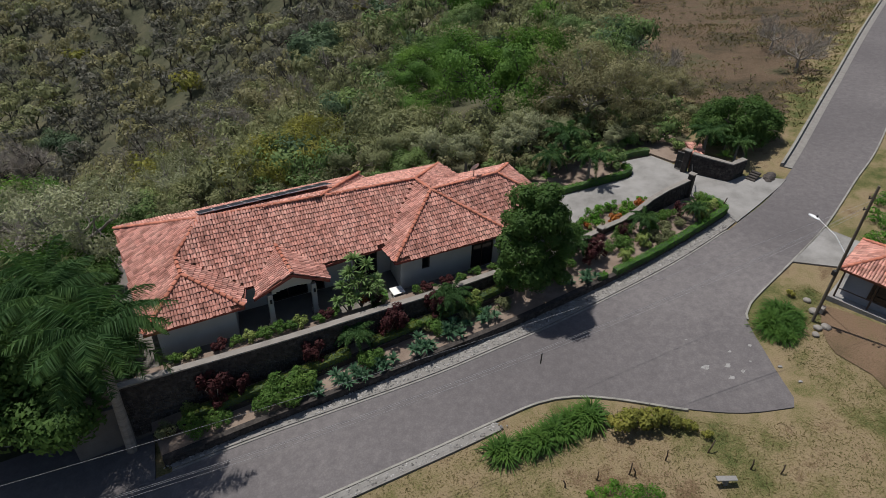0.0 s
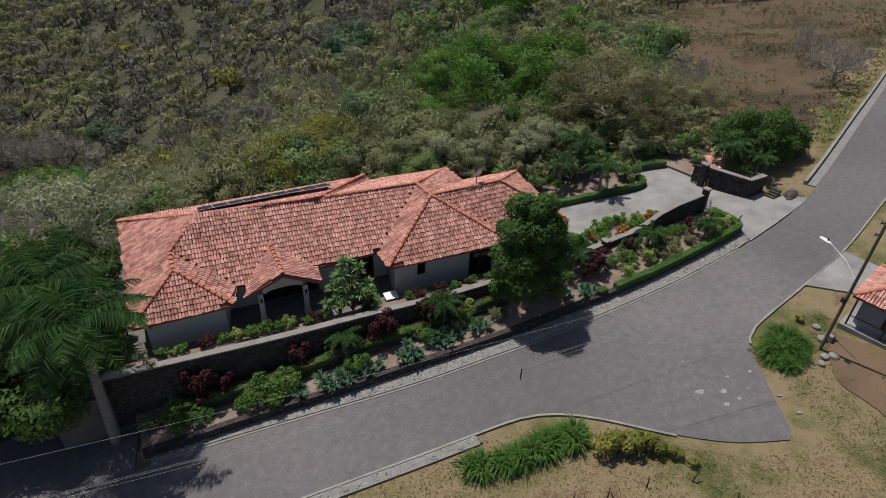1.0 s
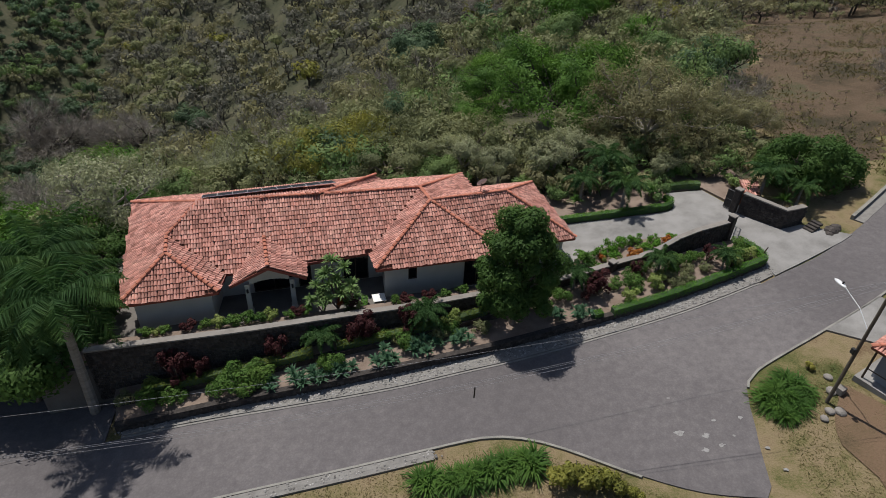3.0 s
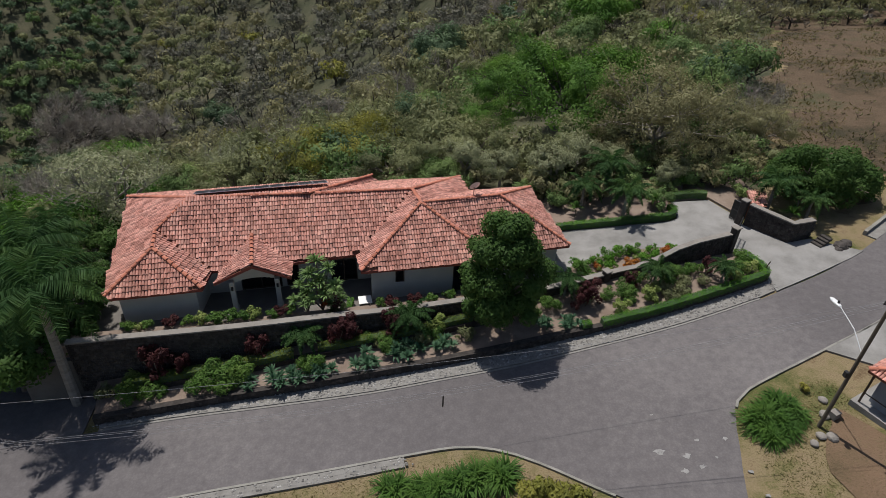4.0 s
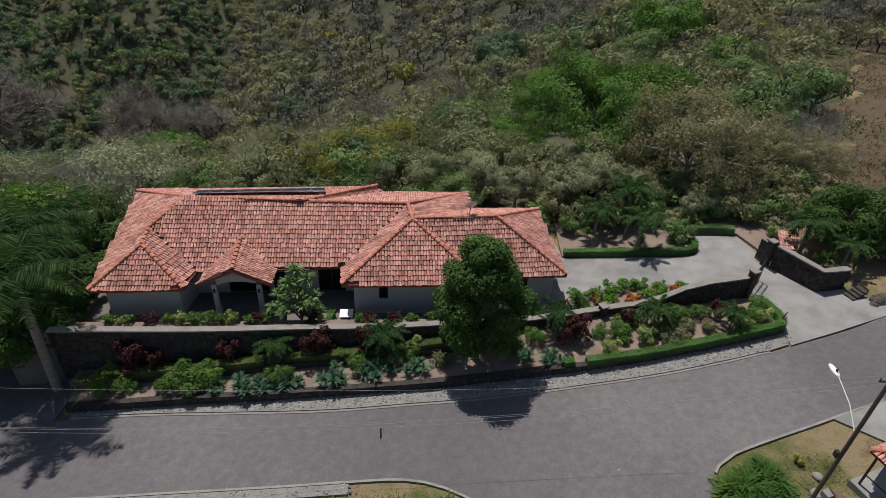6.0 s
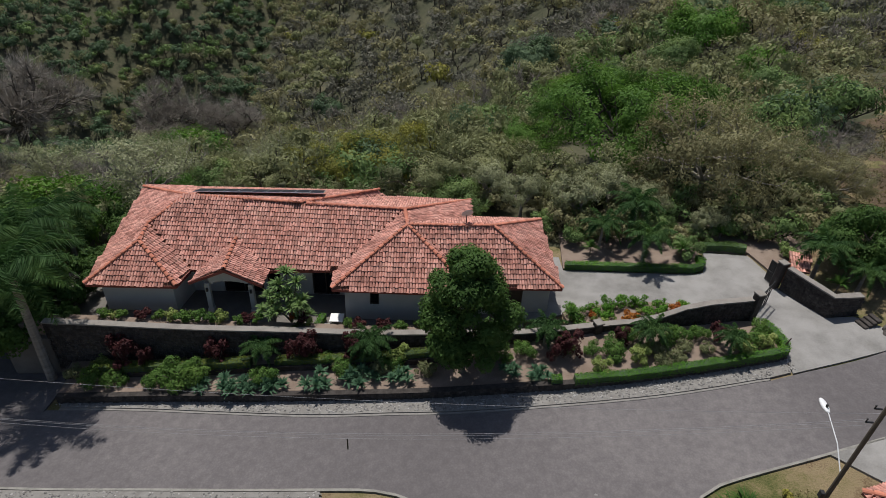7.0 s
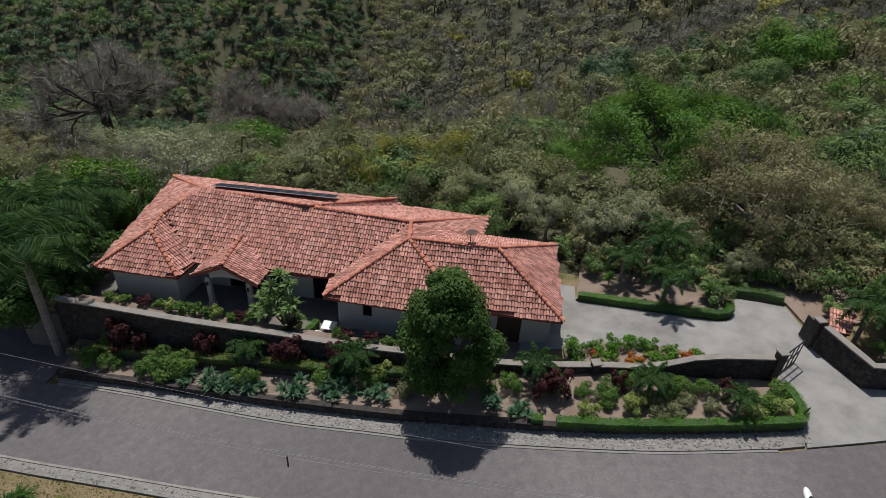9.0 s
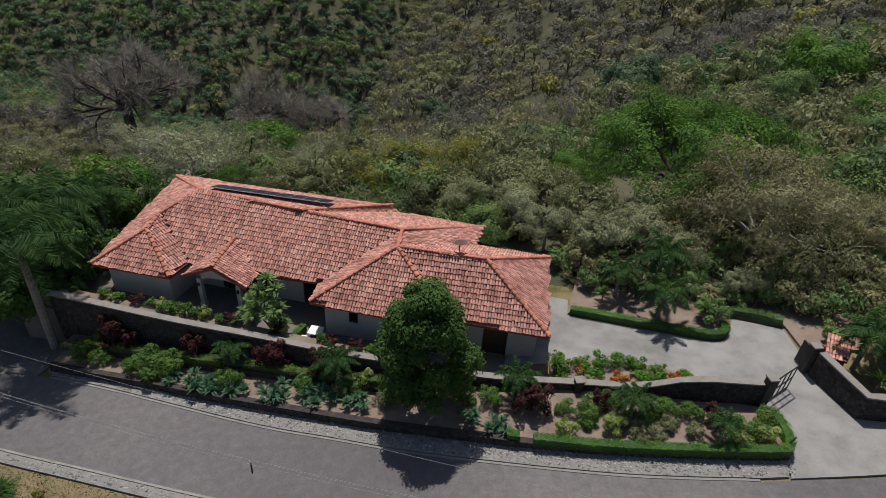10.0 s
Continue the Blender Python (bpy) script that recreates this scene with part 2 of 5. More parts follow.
def obox(bm, centre, size, turn=0.0, bevel=0.0):
    """An upright box turned about z, in degrees."""
    m = pose(*centre, 0, 0, turn) @ Matrix.Diagonal((*size, 1))
    geo = bmesh.ops.create_cube(bm, size=1, matrix=m)
    if bevel:
        es = list({e for v in geo["verts"] for e in v.link_edges})
        bmesh.ops.bevel(bm, geom=es, offset=bevel, segments=1, affect="EDGES")
    return bm


def tube(bm, path, r0, r1, sides=7):
    """A tapered tube along a path."""
    path = [Vector(p) for p in path]
    rings = []
    for i, p in enumerate(path):
        t = (path[min(i + 1, len(path) - 1)] - path[max(i - 1, 0)]).normalized()
        u = t.orthogonal().normalized()
        w = t.cross(u)
        r = r0 + (r1 - r0) * i / (len(path) - 1)
        rings.append([bm.verts.new(p + (u * math.cos(2 * math.pi * k / sides) + w * math.sin(2 * math.pi * k / sides)) * r) for k in range(sides)])
    for a, b in zip(rings, rings[1:]):
        for k in range(sides):
            bm.faces.new((a[k], a[(k + 1) % sides], b[(k + 1) % sides], b[k]))
    bm.faces.new(rings[0][::-1])
    bm.faces.new(rings[-1])
    return bm


# ---- ground ----
def slope(x):
    return 0.1 * x - 2.4


def road_z(x, y=0.0):
    return slope(x)


def ground_z(x, y):
    """The hillside: the road's even slope, the fall behind the house, the ravine and the mountain beyond it."""
    x, y = np.asarray(x, float), np.asarray(y, float)
    base = 0.1 * np.clip(x, -90, 110) - 2.47
    base = base + 6 * np.exp(-((x + 38) ** 2 + (y - 94) ** 2) / 400)
    n = np.maximum(0, y - 45)
    k = np.clip(0.36 - 0.0045 * x, 0.13, 0.5)
    near = base - k * n * n / (n + 6)
    west = np.clip(-13 - x, 0, 9) * np.clip((y - 24) / 15, 0, 1)
    near = near - 0.25 * west
    bank_e = -54 + 0.45 * x + 0.15 * (y - 250)
    ravine = 0.75 * x + 0.2 * y + 10
    bank_e = bank_e - 12 * np.log1p(np.exp(np.clip(-ravine / 6, -40, 40)))
    away, across = 0.848 * y - 0.53 * (x - 15), 0.848 * x + 0.53 * y
    gully = 16 * np.abs(np.sin(across * 0.021 + 0.5 * np.sin(away * 0.012))) + 5 * np.sin(across * 0.06 + away * 0.02)
    mountain = np.minimum(-156 + 0.45 * (away - 440) + gully, 230)
    far = np.maximum(bank_e, mountain)
    far = np.where(y > 60, far, -400)
    h = np.maximum(near, far) + np.log1p(np.exp(-np.abs(near - far) / 5)) * 2.5
    rough = 0.6 * np.sin(x * 0.13 + 1.1 * np.sin(y * 0.07)) * np.sin(y * 0.11 + 0.8 * np.sin(x * 0.05))
    big = 6.0 * np.sin(x * 0.03 + 0.6 * np.sin(y * 0.017)) * np.sin(y * 0.023 + 1.0)
    h = h + rough * np.clip((y - 46) / 20, 0, 1) + big * np.clip((y - 140) / 120, 0, 1)
    d = np.maximum(0, np.hypot(x, y - 100) - 900)
    return h + 0.12 * d


def steps(*runs):
    out = []
    for a, b, s in runs:
        out += list(np.arange(a, b, s))
    return np.array(out + [runs[-1][1]])


gx = steps((-3000, -600, 120), (-600, -120, 12), (-120, -30, 4), (-30, 46, 1.5), (46, 110, 1.0), (110, 200, 6), (200, 600, 25), (600, 3000, 120))
gy = steps((-3000, -300, 120), (-300, -30, 15), (-30, 40, 1.5), (40, 110, 1.0), (110, 200, 5), (200, 700, 12), (700, 3000, 100))
GX, GY = np.meshgrid(gx, gy)
GZ = ground_z(GX, GY)
nx = len(gx)
ii = (np.arange(len(gy) - 1)[:, None] * nx + np.arange(nx - 1)[None, :]).ravel()
gm = mesh_np("ground", np.stack([GX.ravel(), GY.ravel(), GZ.ravel()], 1), np.stack([ii, ii + 1, ii + nx + 1, ii + nx], 1))
# Leaf litter, its colour darkened further so that gaps between crowns read as shadow.
SHADED_LITTER = mat("shaded_woodland_floor", [(0.0390, 0.0446, 0.0234), (0.0624, 0.0644, 0.0367), (0.0975, 0.0901, 0.0546)], 0.5, 5, 0.95, 0.6, big=0.05)
ground = tagged(link("ground", gm, GRASS), "dry grassy hillside falling into a wooded valley", "ground", kind="structure")

gm.materials.append(SHADED_LITTER)
cx, cy = (gx[:-1] + gx[1:]) / 2, (gy[:-1] + gy[1:]) / 2
CX, CY = np.meshgrid(cx, cy)
wooded = ((CY > 44) | (CY > 39.8) & (CX > 22) & (CX < 44)) & ~((CX > 46 + 0.62 * (CY - 44)) & (CY < 105)) | ((CX < -9) & (CY > 22.6))
gm.materials.append(HILL)
bare = (CX > 46 + 0.62 * (CY - 44) + 2 * np.sin(CY * 0.7)) & (CY < 120) & (CY > 43.5 + 0.6 * (CX - 60) + 1.2 * np.sin(CX * 1.1)) & (CX > 47)
gm.polygons.foreach_set("material_index", np.where(bare, 2, wooded).ravel().astype(np.int32))

# road, kerbs, verge
NORTH = [(-90, 19.0), (-40, 20.6), (-15, 21.7), (-2.3, 22.35), (4, 22.42), (8, 22.44), (11, 22.55), (14.4, 22.85), (17.4, 23.08), (20.4, 23.45), (23.3, 23.88), (26.1, 24.33), (29, 24.86), (31.8, 25.52), (34.6, 26.27), (36.8, 26.95), (45.2, 30.4), (64, 41.7), (93, 59.2), (150, 92)]
SOUTH_W = [(-90, 14.5), (-40, 15.9), (-15, 16.9), (-3, 17.25), (2.5, 17.55), (8, 17.85), (11.7, 18.1), (14.4, 18.2), (16.4, 17.75), (18.4, 16.65), (21.5, 14.35), (24, 12.9), (26.6, 12.1)]
APRON = [(27.1, 12.6), (27.45, 13.6), (27.85, 14.7), (28.35, 15.9), (28.8, 17.1)]
SOUTH_E = [(29.4, 18.4), (30.7, 19.5), (36.5, 21.65), (42, 23.75), (49.4, 27.4), (58.3, 31.9), (80, 45), (150, 86)]
north, south_w, south_e = smooth(NORTH), smooth(SOUTH_W), smooth(SOUTH_E)
rp = south_w + APRON + south_e + north[::-1]
road = tagged(part("road", prism(rp, road_z, lambda x, y: road_z(x) - 0.3), ASPHALT), "grey asphalt road sloping past the house", "road", kind="structure")


def strip_along(line, d0, d1, top, bottom):
    return band(offset(line, d0), offset(line, d1), top, bottom)


def cut(line, a, b):
    """The stretch of a polyline whose x lies between a and b."""
    return [p for p in line if a <= p[0] <= b]


def up(h):
    return lambda x, y: road_z(x) + h


for nm, ln, lab in (("kerb", cut(north, -5.6, 36.3), "thin pale concrete kerb edging the road"), ("kerb", cut(south_w, -80, 22), "pale concrete kerb round the grass island"), ("kerb", south_e, "pale concrete kerb along the grass bank")):
    sgn = 1 if ln[0] == cut(north, -5.6, 36.3)[0] else -1
    tagged(part(nm, strip_along(ln, 0.0, 0.13 * sgn, up(0.05 if sgn < 0 else 0.03), up(-0.3)), KERB if sgn < 0 else MORTAR), lab, "kerb", kind="structure")
tagged(part("kerb", strip_along(cut(north, 46.5, 140), 0.75, 0.98, up(0.3), up(-0.3)), KERB), "low pale wall beside the upper road", "kerb", kind="structure")
tagged(part("verge", strip_along(cut(north, 46.5, 140), 0.0, 0.75, up(0.03), up(-0.3)), MORTAR), "rough cobbled verge beside the upper road", "verge", kind="structure")
EDGE = smooth([(-14, 22.4), (-9, 22.5), (-4, 22.8), (1, 23.15), (4.3, 23.3), (7.8, 23.5), (14.8, 24.02), (18.5, 24.42), (21.8, 24.88), (24.4, 25.25), (28, 25.92), (31.3, 26.68), (34.5, 27.5), (36.6, 28.1)], 0.6)
verge_in = cut(north, -5.6, 36.5) + [(36.72, 26.93)]
ex = np.array(EDGE)
verge_out = [(x, float(np.interp(x, ex[:, 0], ex[:, 1])) + 0.05) for x, y in verge_in]
verge = tagged(part("verge", band(offset(verge_in, 0.17), verge_out, up(0.06), up(-0.3)), MORTAR), "cobbled verge between road and garden wall", "verge", kind="structure")
tagged(part("gutter", strip_along(cut(south_w, -30, 12), -0.17, -0.75, up(0.05), up(-0.3)), MORTAR), "cobbled strip along the grass island", "verge", kind="structure")


def cobbles(pts, rng, size=0.085):
    """Rounded stones bedded in mortar, one joined mesh."""
    tv = np.array([(math.cos(a) * r, math.sin(a) * r, z) for r, z in ((1.0, 0.0), (0.7, 0.55)) for a in np.arange(6) * math.pi / 3] + [(0, 0, 0.65)])
    tf = [(i, (i + 1) % 6, 6 + (i + 1) % 6) for i in range(6)] + [(i, 6 + (i + 1) % 6, 6 + i) for i in range(6)] + [(6 + i, 6 + (i + 1) % 6, 12) for i in range(6)]
    P = np.array(pts)
    n = len(P)
    s = size * rng.uniform(0.6, 1.35, (n, 1, 1)) * rng.uniform(0.8, 1.2, (n, 1, 3))
    V = tv[None] * s + P[:, None, :]
    F = (np.array(tf)[None] + np.arange(n)[:, None, None] * 13).reshape(-1, 3)
    return V.reshape(-1, 3), F


rng = np.random.default_rng(5)
pts = []
for (ax, ay), (bx, by) in zip(offset(verge_in, 0.25), verge_out):
    m = max(1, int((by - ay) / 0.17))
    for k in range(m):
        for q in range(9):
            f = (k + rng.uniform(0, 1)) / m
            x = ax + rng.uniform(-0.4, 0.4)
            y = ay + (by - ay) * f
            pts.append((x, y, road_z(x) + 0.055))
for (ax, ay), (bx, by) in zip(offset(cut(south_w, -30, 12), -0.2), offset(cut(south_w, -30, 12), -0.7)):
    for q in range(12):
        f = rng.uniform(0, 1)
        x, y = ax + (bx - ax) * f + rng.uniform(-0.4, 0.4), ay + (by - ay) * f
        pts.append((x, y, road_z(x) + 0.045))
tagged(link("cobblestones", mesh_np("cobblestones", *cobbles(pts, rng, 0.062)), COBBLE), "small grey cobbles set in mortar along the road", "cobbles", kind="stuff")

# driveway and concrete apron
COURT = [(-45, 20.6), (-15, 21.55), (-5.75, 22.05), (-5.75, 25.25), (-9.4, 24.9), (-9.7, 27.0), (-45, 25.5)]
tagged(part("forecourt", prism(COURT, up(0.02), up(-0.35)), ASPHALT), "shaded asphalt forecourt under the trees", "forecourt", kind="structure")
DRIVE = [(21.6, 31.0), (21.6, 38.6), (24.4, 38.4), (24.6, 36.75), (28, 36.6), (33.6, 36.45), (34.25, 36.7), (34.6, 37.6), (34.9, 39.2), (37.9, 38.9), (38.6, 36.6), (38.7, 35.0), (40.4, 32.0), (42.2, 32.2), (44.9, 30.1), (43.6, 29.5), (40.0, 28.15), (36.75, 27.02), (36.85, 28.9), (36.2, 31.6), (34.4, 32.6), (32.1, 33.0), (29, 33.15), (26.5, 32.7), (24.0, 31.7)]
tagged(part("driveway", prism(DRIVE, up(0.045), up(-0.35)), CONCRETE), "pale concrete driveway leading to the garage", "driveway", kind="structure")
APR = [(36.45, 21.5), (41.7, 23.55), (42.4, 21.1), (38.6, 19.75)]
tagged(part("driveway", prism(APR, up(0.05), up(-0.35)), CONCRETE), "pale concrete apron beside the small house", "driveway", kind="structure")

# bare reddish soil
for poly, lab in (([(33.6, 16.6), (34.6, 17.4), (37, 12), (36, 5), (32.4, 6), (31.6, 9), (32.2, 12), (31.8, 14), (32.6, 15.6)], "bare reddish soil below the small house"),):
    bm = bmesh.new()
    vs = [bm.verts.new((x, y, 0)) for x, y in smooth(poly + poly[:1], 1.5)[:-1]]
    bmesh.ops.triangulate(bm, faces=[bm.faces.new(vs)])
    for i in range(3):
        bmesh.ops.subdivide_edges(bm, edges=[e for e in bm.edges if e.calc_length() > 1.5], cuts=1)
        bmesh.ops.triangulate(bm, faces=bm.faces[:])
    for v in bm.verts:
        v.co.z = float(ground_z(v.co.x, v.co.y)) + 0.06
    bmesh.ops.recalc_face_normals(bm, faces=bm.faces[:])
    tagged(part("soil", bm, SOIL), lab, "soil", kind="structure")

# pale worn patches where the paving meets
WORN = mat("worn_lime", [(0.1364, 0.1333, 0.1302), (0.2480, 0.2418, 0.2356), (0.3224, 0.3162, 0.3100)], 5, 30, 0.9, 0.3)
for i, (x, y, r) in enumerate(((24.4, 16.35, 0.3), (25.65, 15.9, 0.26), (26.1, 15.2, 0.2), (25.2, 15.1, 0.22), (27.0, 15.6, 0.18), (26.5, 16.7, 0.2), (24.9, 18.6, 0.16), (27.9, 16.6, 0.3), (28.2, 14.6, 0.3), (28.3, 13.3, 0.26))):
    r *= 0.7 if i < 4 else 0.45
    rp0 = random.Random(i)
    ring = [(x + r * rp0.uniform(0.4, 1.3) * math.cos(a) * 1.3, y + r * rp0.uniform(0.35, 1.1) * math.sin(a)) for a in np.arange(11) * 2 * math.pi / 11]
    tagged(part("road_patch", prism(ring, up(0.006), up(-0.02)), WORN), "small pale worn patch on the asphalt", "patch", kind="structure")

# ---- terraces and garden walls ----
FLOOR = -0.3
WLINE = smooth([(-9.5, 24.95), (-4.8, 25.4), (1.85, 25.93), (6.9, 26.5), (12.3, 27.05), (15.7, 27.57), (20, 28.2), (23.3, 28.95), (26, 29.7), (28.5, 30.25), (31.3, 30.6), (33.5, 30.95), (35.5, 31.45)], 0.7)
WTOP = ([-20, 22, 26, 28.6, 30, 31.3, 33, 35.6], [1.0, 1.0, 1.1, 1.25, 1.7, 2.4, 2.85, 2.95])


def wall_top(x, y=0):
    return float(np.interp(x, *WTOP))


def bed_z(x, y=0):
    return road_z(x) + 0.5 - 0.2 * min(1, max(0, (x - 22) / 6))


def up_bed_z(x, y=0):
    return max(FLOOR + 0.05, road_z(x) + 0.25)


terr = cut(WLINE, -9.6, 24.2) + [(24.2, 33), (24.4, 37.0), (23.5, 40.5), (10, 42.5), (-7.6, 40.2), (-9.6, 30)]
tagged(part("terrace", prism(terr, FLOOR, -6), PAVE), "dark paved terrace in front of the house", "terrace", kind="structure")
strip = cut(WLINE, 24.2, 35.2) + [(34.4, 32.5), (32.1, 32.9), (29, 33.05), (26.5, 32.6), (24.2, 31.8)]
tagged(part("flower_bed", prism(strip, up_bed_z, -3), BED), "flower bed between garden wall and driveway", "bed", kind="structure")
PLANTER = 0.5
pl = cut(WLINE, -8.5, 17.5)
tagged(part("planter", band(offset(pl, 0.3), offset(pl, 1.35), PLANTER, FLOOR - 0.1), BED), "raised soil planter behind the terrace wall", "planter", kind="structure")
low = cut(EDGE, -5.7, 36.6)
bed = low + [(36.75, 29.6), (36.0, 31.2)] + cut(WLINE, -5.9, 35.2)[::-1]
tagged(part("garden_bed", prism(bed, bed_z, -7), BED), "sandy garden bed below the wall", "bed", kind="structure")
nbed = [(24.6, 36.9), (33.6, 36.7), (34.1, 37.2), (34.6, 39.4), (38, 39.2), (38.8, 36.9), (42, 38), (42, 42), (34, 43.5), (24.6, 42)]
tagged(part("planting_bed", prism(nbed, up(0.12), up(-3)), BED), "brown soil bed behind the driveway hedge", "bed", kind="structure")


def stone_wall(name, line, thick, top, bottom, label, stones=True, cap=0.09, capmat=None):
    """A rubble wall: core, stones proud of both faces, and a mortar cap."""
    wall = tagged(part(name, strip_along(line, 0, thick, lambda x, y: top(x, y) - cap, bottom), STONE), label, "wall", kind="structure")
    c = part("cap", strip_along(line, -0.05, thick + 0.05, top, lambda x, y: top(x, y) - cap), capmat or CAP, wall, "" if capmat else "pale mortar cap")
    if not stones:
        return wall
    V, F, n = [], [], 0
    rs = np.random.default_rng(len(line))
    for i in range(len(line) - 1):
        a, b = np.array(line[i]), np.array(line[i + 1])
        L = np.linalg.norm(b - a)
        t = (b - a) / L
        nrm = np.array((-t[1], t[0]))
        z0, z1 = bottom(*a), top(*a) - cap
        z = z0 + 0.1
        while z < z1 - 0.08:
            h = rs.uniform(0.14, 0.26)
            s = rs.uniform(0, 0.2)
            while s < L:
                w = rs.uniform(0.16, 0.36)
                for side, o in ((-1, 0.0), (1, thick)):
                    c0 = a + t * (s + w / 2) + nrm * o
                    k = []
                    for du, dz, dn in ((-1, -1, 0), (1, -1, 0), (1, 1, 0), (-1, 1, 0), (-0.6, -0.6, 1), (0.6, -0.6, 1), (0.6, 0.6, 1), (-0.6, 0.6, 1)):
                        p = c0 + t * du * w * 0.46 * rs.uniform(0.85, 1.05) + nrm * side * dn * rs.uniform(0.02, 0.06)
                        k.append((p[0], p[1], min(z1, z + h / 2 + dz * h * 0.46 * rs.uniform(0.85, 1.05))))
                    V += k
                    F += [[n + q for q in f] for f in ((4, 5, 6, 7), (0, 1, 5, 4), (1, 2, 6, 5), (2, 3, 7, 6), (3, 0, 4, 7))]
                    n += 8
                s += w
            z += h
    tagged(link("stones", mesh_np("stones", V, F), STONE, wall), kind="stuff")
    return wall


stone_wall("garden_wall", cut(WLINE, -7.2, 36), 0.34, wall_top, lambda x, y: bed_z(x) - 0.3, "long dark rubble-stone retaining wall with a pale cap")
midw = offset(cut(WLINE, -6.5, 17.5), -1.15)
stone_wall("garden_wall", midw, 0.2, lambda x, y: bed_z(x) + 0.42, lambda x, y: bed_z(x) - 0.1, "low dark stone wall under the clipped hedge", False, 0.04, STONE)
tagged(part("flower_bed", band(offset(midw, 0.2), offset(midw, 1.12), lambda x, y: bed_z(x) + 0.36, lambda x, y: bed_z(x) - 0.2), BED), "narrow soil bed under the retaining wall", "bed", kind="structure")
stone_wall("kerb_wall", offset(low, -0.02), 0.26, lambda x, y: bed_z(x) + 0.1, lambda x, y: road_z(x) - 0.2, "low dark stone wall along the cobbled verge", cap=0.03, capmat=STONE)
GW = [(38.65, 34.9), (39.2, 34.0), (39.8, 33.05), (40.45, 32.05), (41.3, 32.2), (42.4, 32.45)]
stone_wall("gate_wall", GW, 0.38, lambda x, y: 3.3, lambda x, y: road_z(x) - 0.1, "dark rubble-stone gate wall with a pale cap")
for (x, y), top, lab in (((26.1, 29.75), 1.35, "short pale-capped pillar in the garden wall"), ((35.75, 31.6), 3.35, "dark stone gate pillar"), ((38.45, 35.2), 3.45, "tall dark gate pillar")):
    p = empty("pillar", (x, y, road_z(x) - 0.2), lab, "pillar")
    part("shaft", obox(bmesh.new(), (x, y, (top + road_z(x)) / 2 - 0.1), (0.46, 0.46, top - road_z(x) + 0.2), 25, 0.03), STONE, p)
    part("cap", obox(bmesh.new(), (x, y, top + 0.04), (0.56, 0.56, 0.1), 25, 0.02), CAP, p, "mortar cap")


def gate_leaf(a, b, h, solid, label):
    g = empty("gate", (a[0], a[1], road_z(a[0])), label, "gate", "gate leaves")
    A, B = Vector((*a, road_z(a[0]) + 0.1)), Vector((*b, road_z(b[0]) + 0.1))
    turn = math.degrees(math.atan2(b[1] - a[1], b[0] - a[0]))
    L = (B - A).length
    for z in (0.05, h * 0.5, h):
        part("rail", tube(bmesh.new(), [A + Vector((0, 0, z)), B + Vector((0, 0, z))], 0.04, 0.04, 6), METAL, g)
    n = 4 if not solid else 9
    for i in range(n + 1):
        p = A.lerp(B, i / n)
        part("bar", tube(bmesh.new(), [p, p + Vector((0, 0, h))], 0.03, 0.03, 6), METAL, g)
    if solid:
        part("panel", obox(bmesh.new(), (*((A + B) / 2).xy, A.z + h / 2 + 0.05), (L, 0.03, h - 0.1), turn), METAL, g, "dark sheet panel")


gate_leaf((36.05, 31.85), (37.35, 33.4), 1.7, False, "open-barred dark metal gate leaf beside the pillar")
gate_leaf((38.4, 35.3), (38.1, 36.0), 1.6, True, "dark sheet-metal gate leaf standing open")

# ---- house ----
V3 = dict(
    SW=(-5.2, 27.7, 2.1), WSE=(0.2, 28.3, 2.15), WP=(-2.85, 30.4, 3.72), HL=(-3.1, 32.1, 3.9), RL=(-1.36, 34.35, 4.95), NW=(-6.8, 38.3, 2.95),
    V1=(0.5, 29.85, 2.35), M1=(9.5, 31.05, 2.5), RR=(13.25, 35.15, 4.9), GSW=(9.7, 29.05, 2.5), GP=(13.7, 33.2, 4.93), GSE=(18.4, 29.95, 2.45),
    VE=(18.95, 30.85, 2.42), CSE=(23.85, 31.6, 2.3), RE=(19.2, 34.05, 4.92), CNE=(22.6, 38.6, 3.0), XE=(17.7, 37.6, 3.4), NB=(17.4, 41.0, 2.75),
    DL=(6.26, 34.6, 5.0), DB=(6.7, 34.75, 4.9), D=(10.5, 40.4, 3.3), DLOW=(10.9, 40.4, 2.75), PL=(0.83, 28.68, 2.25), PLB=(1.25, 30.0, 2.35), PP=(2.75, 32.0, 3.55),
    PF=(3.2, 28.75, 3.4), PRB=(5.25, 30.35, 2.42), PR=(5.39, 28.85, 2.42))
V3 = {k: Vector(v) for k, v in V3.items()}
FACES = [("SW", "WSE", "WP"), ("WSE", "V1", "HL", "WP"), ("NW", "SW", "WP", "HL", "RL"), ("V1", "M1", "RR", "DL", "RL", "HL"), ("GSW", "GP", "RR", "M1"),
         ("GSW", "GSE", "GP"), ("GSE", "VE", "GP"), ("VE", "CSE", "RE", "GP"), ("CSE", "CNE", "RE"), ("CNE", "XE", "GP", "RE"), ("XE", "NB", "RR", "GP"),
         ("NB", "DLOW", "DB", "RR"), ("DLOW", "D", "DL", "DB"), ("D", "NW", "RL", "DL"), ("PL", "PF", "PP", "PLB"), ("PF", "PR", "PRB", "PP")]
SINGLE = {14, 15}
RIDGES = [("SW", "WP"), ("WSE", "WP"), ("WP", "HL"), ("HL", "RL"), ("RL", "NW"), ("RL", "DL"), ("DB", "RR"), ("DL", "D"), ("GSW", "GP"), ("GP", "RR"), ("GP", "GSE"), ("GP", "RE"), ("RE", "CSE"), ("RE", "CNE"), ("RR", "NB"), ("PF", "PP")]

TW, TR, TL = 0.175, 0.335, 0.42


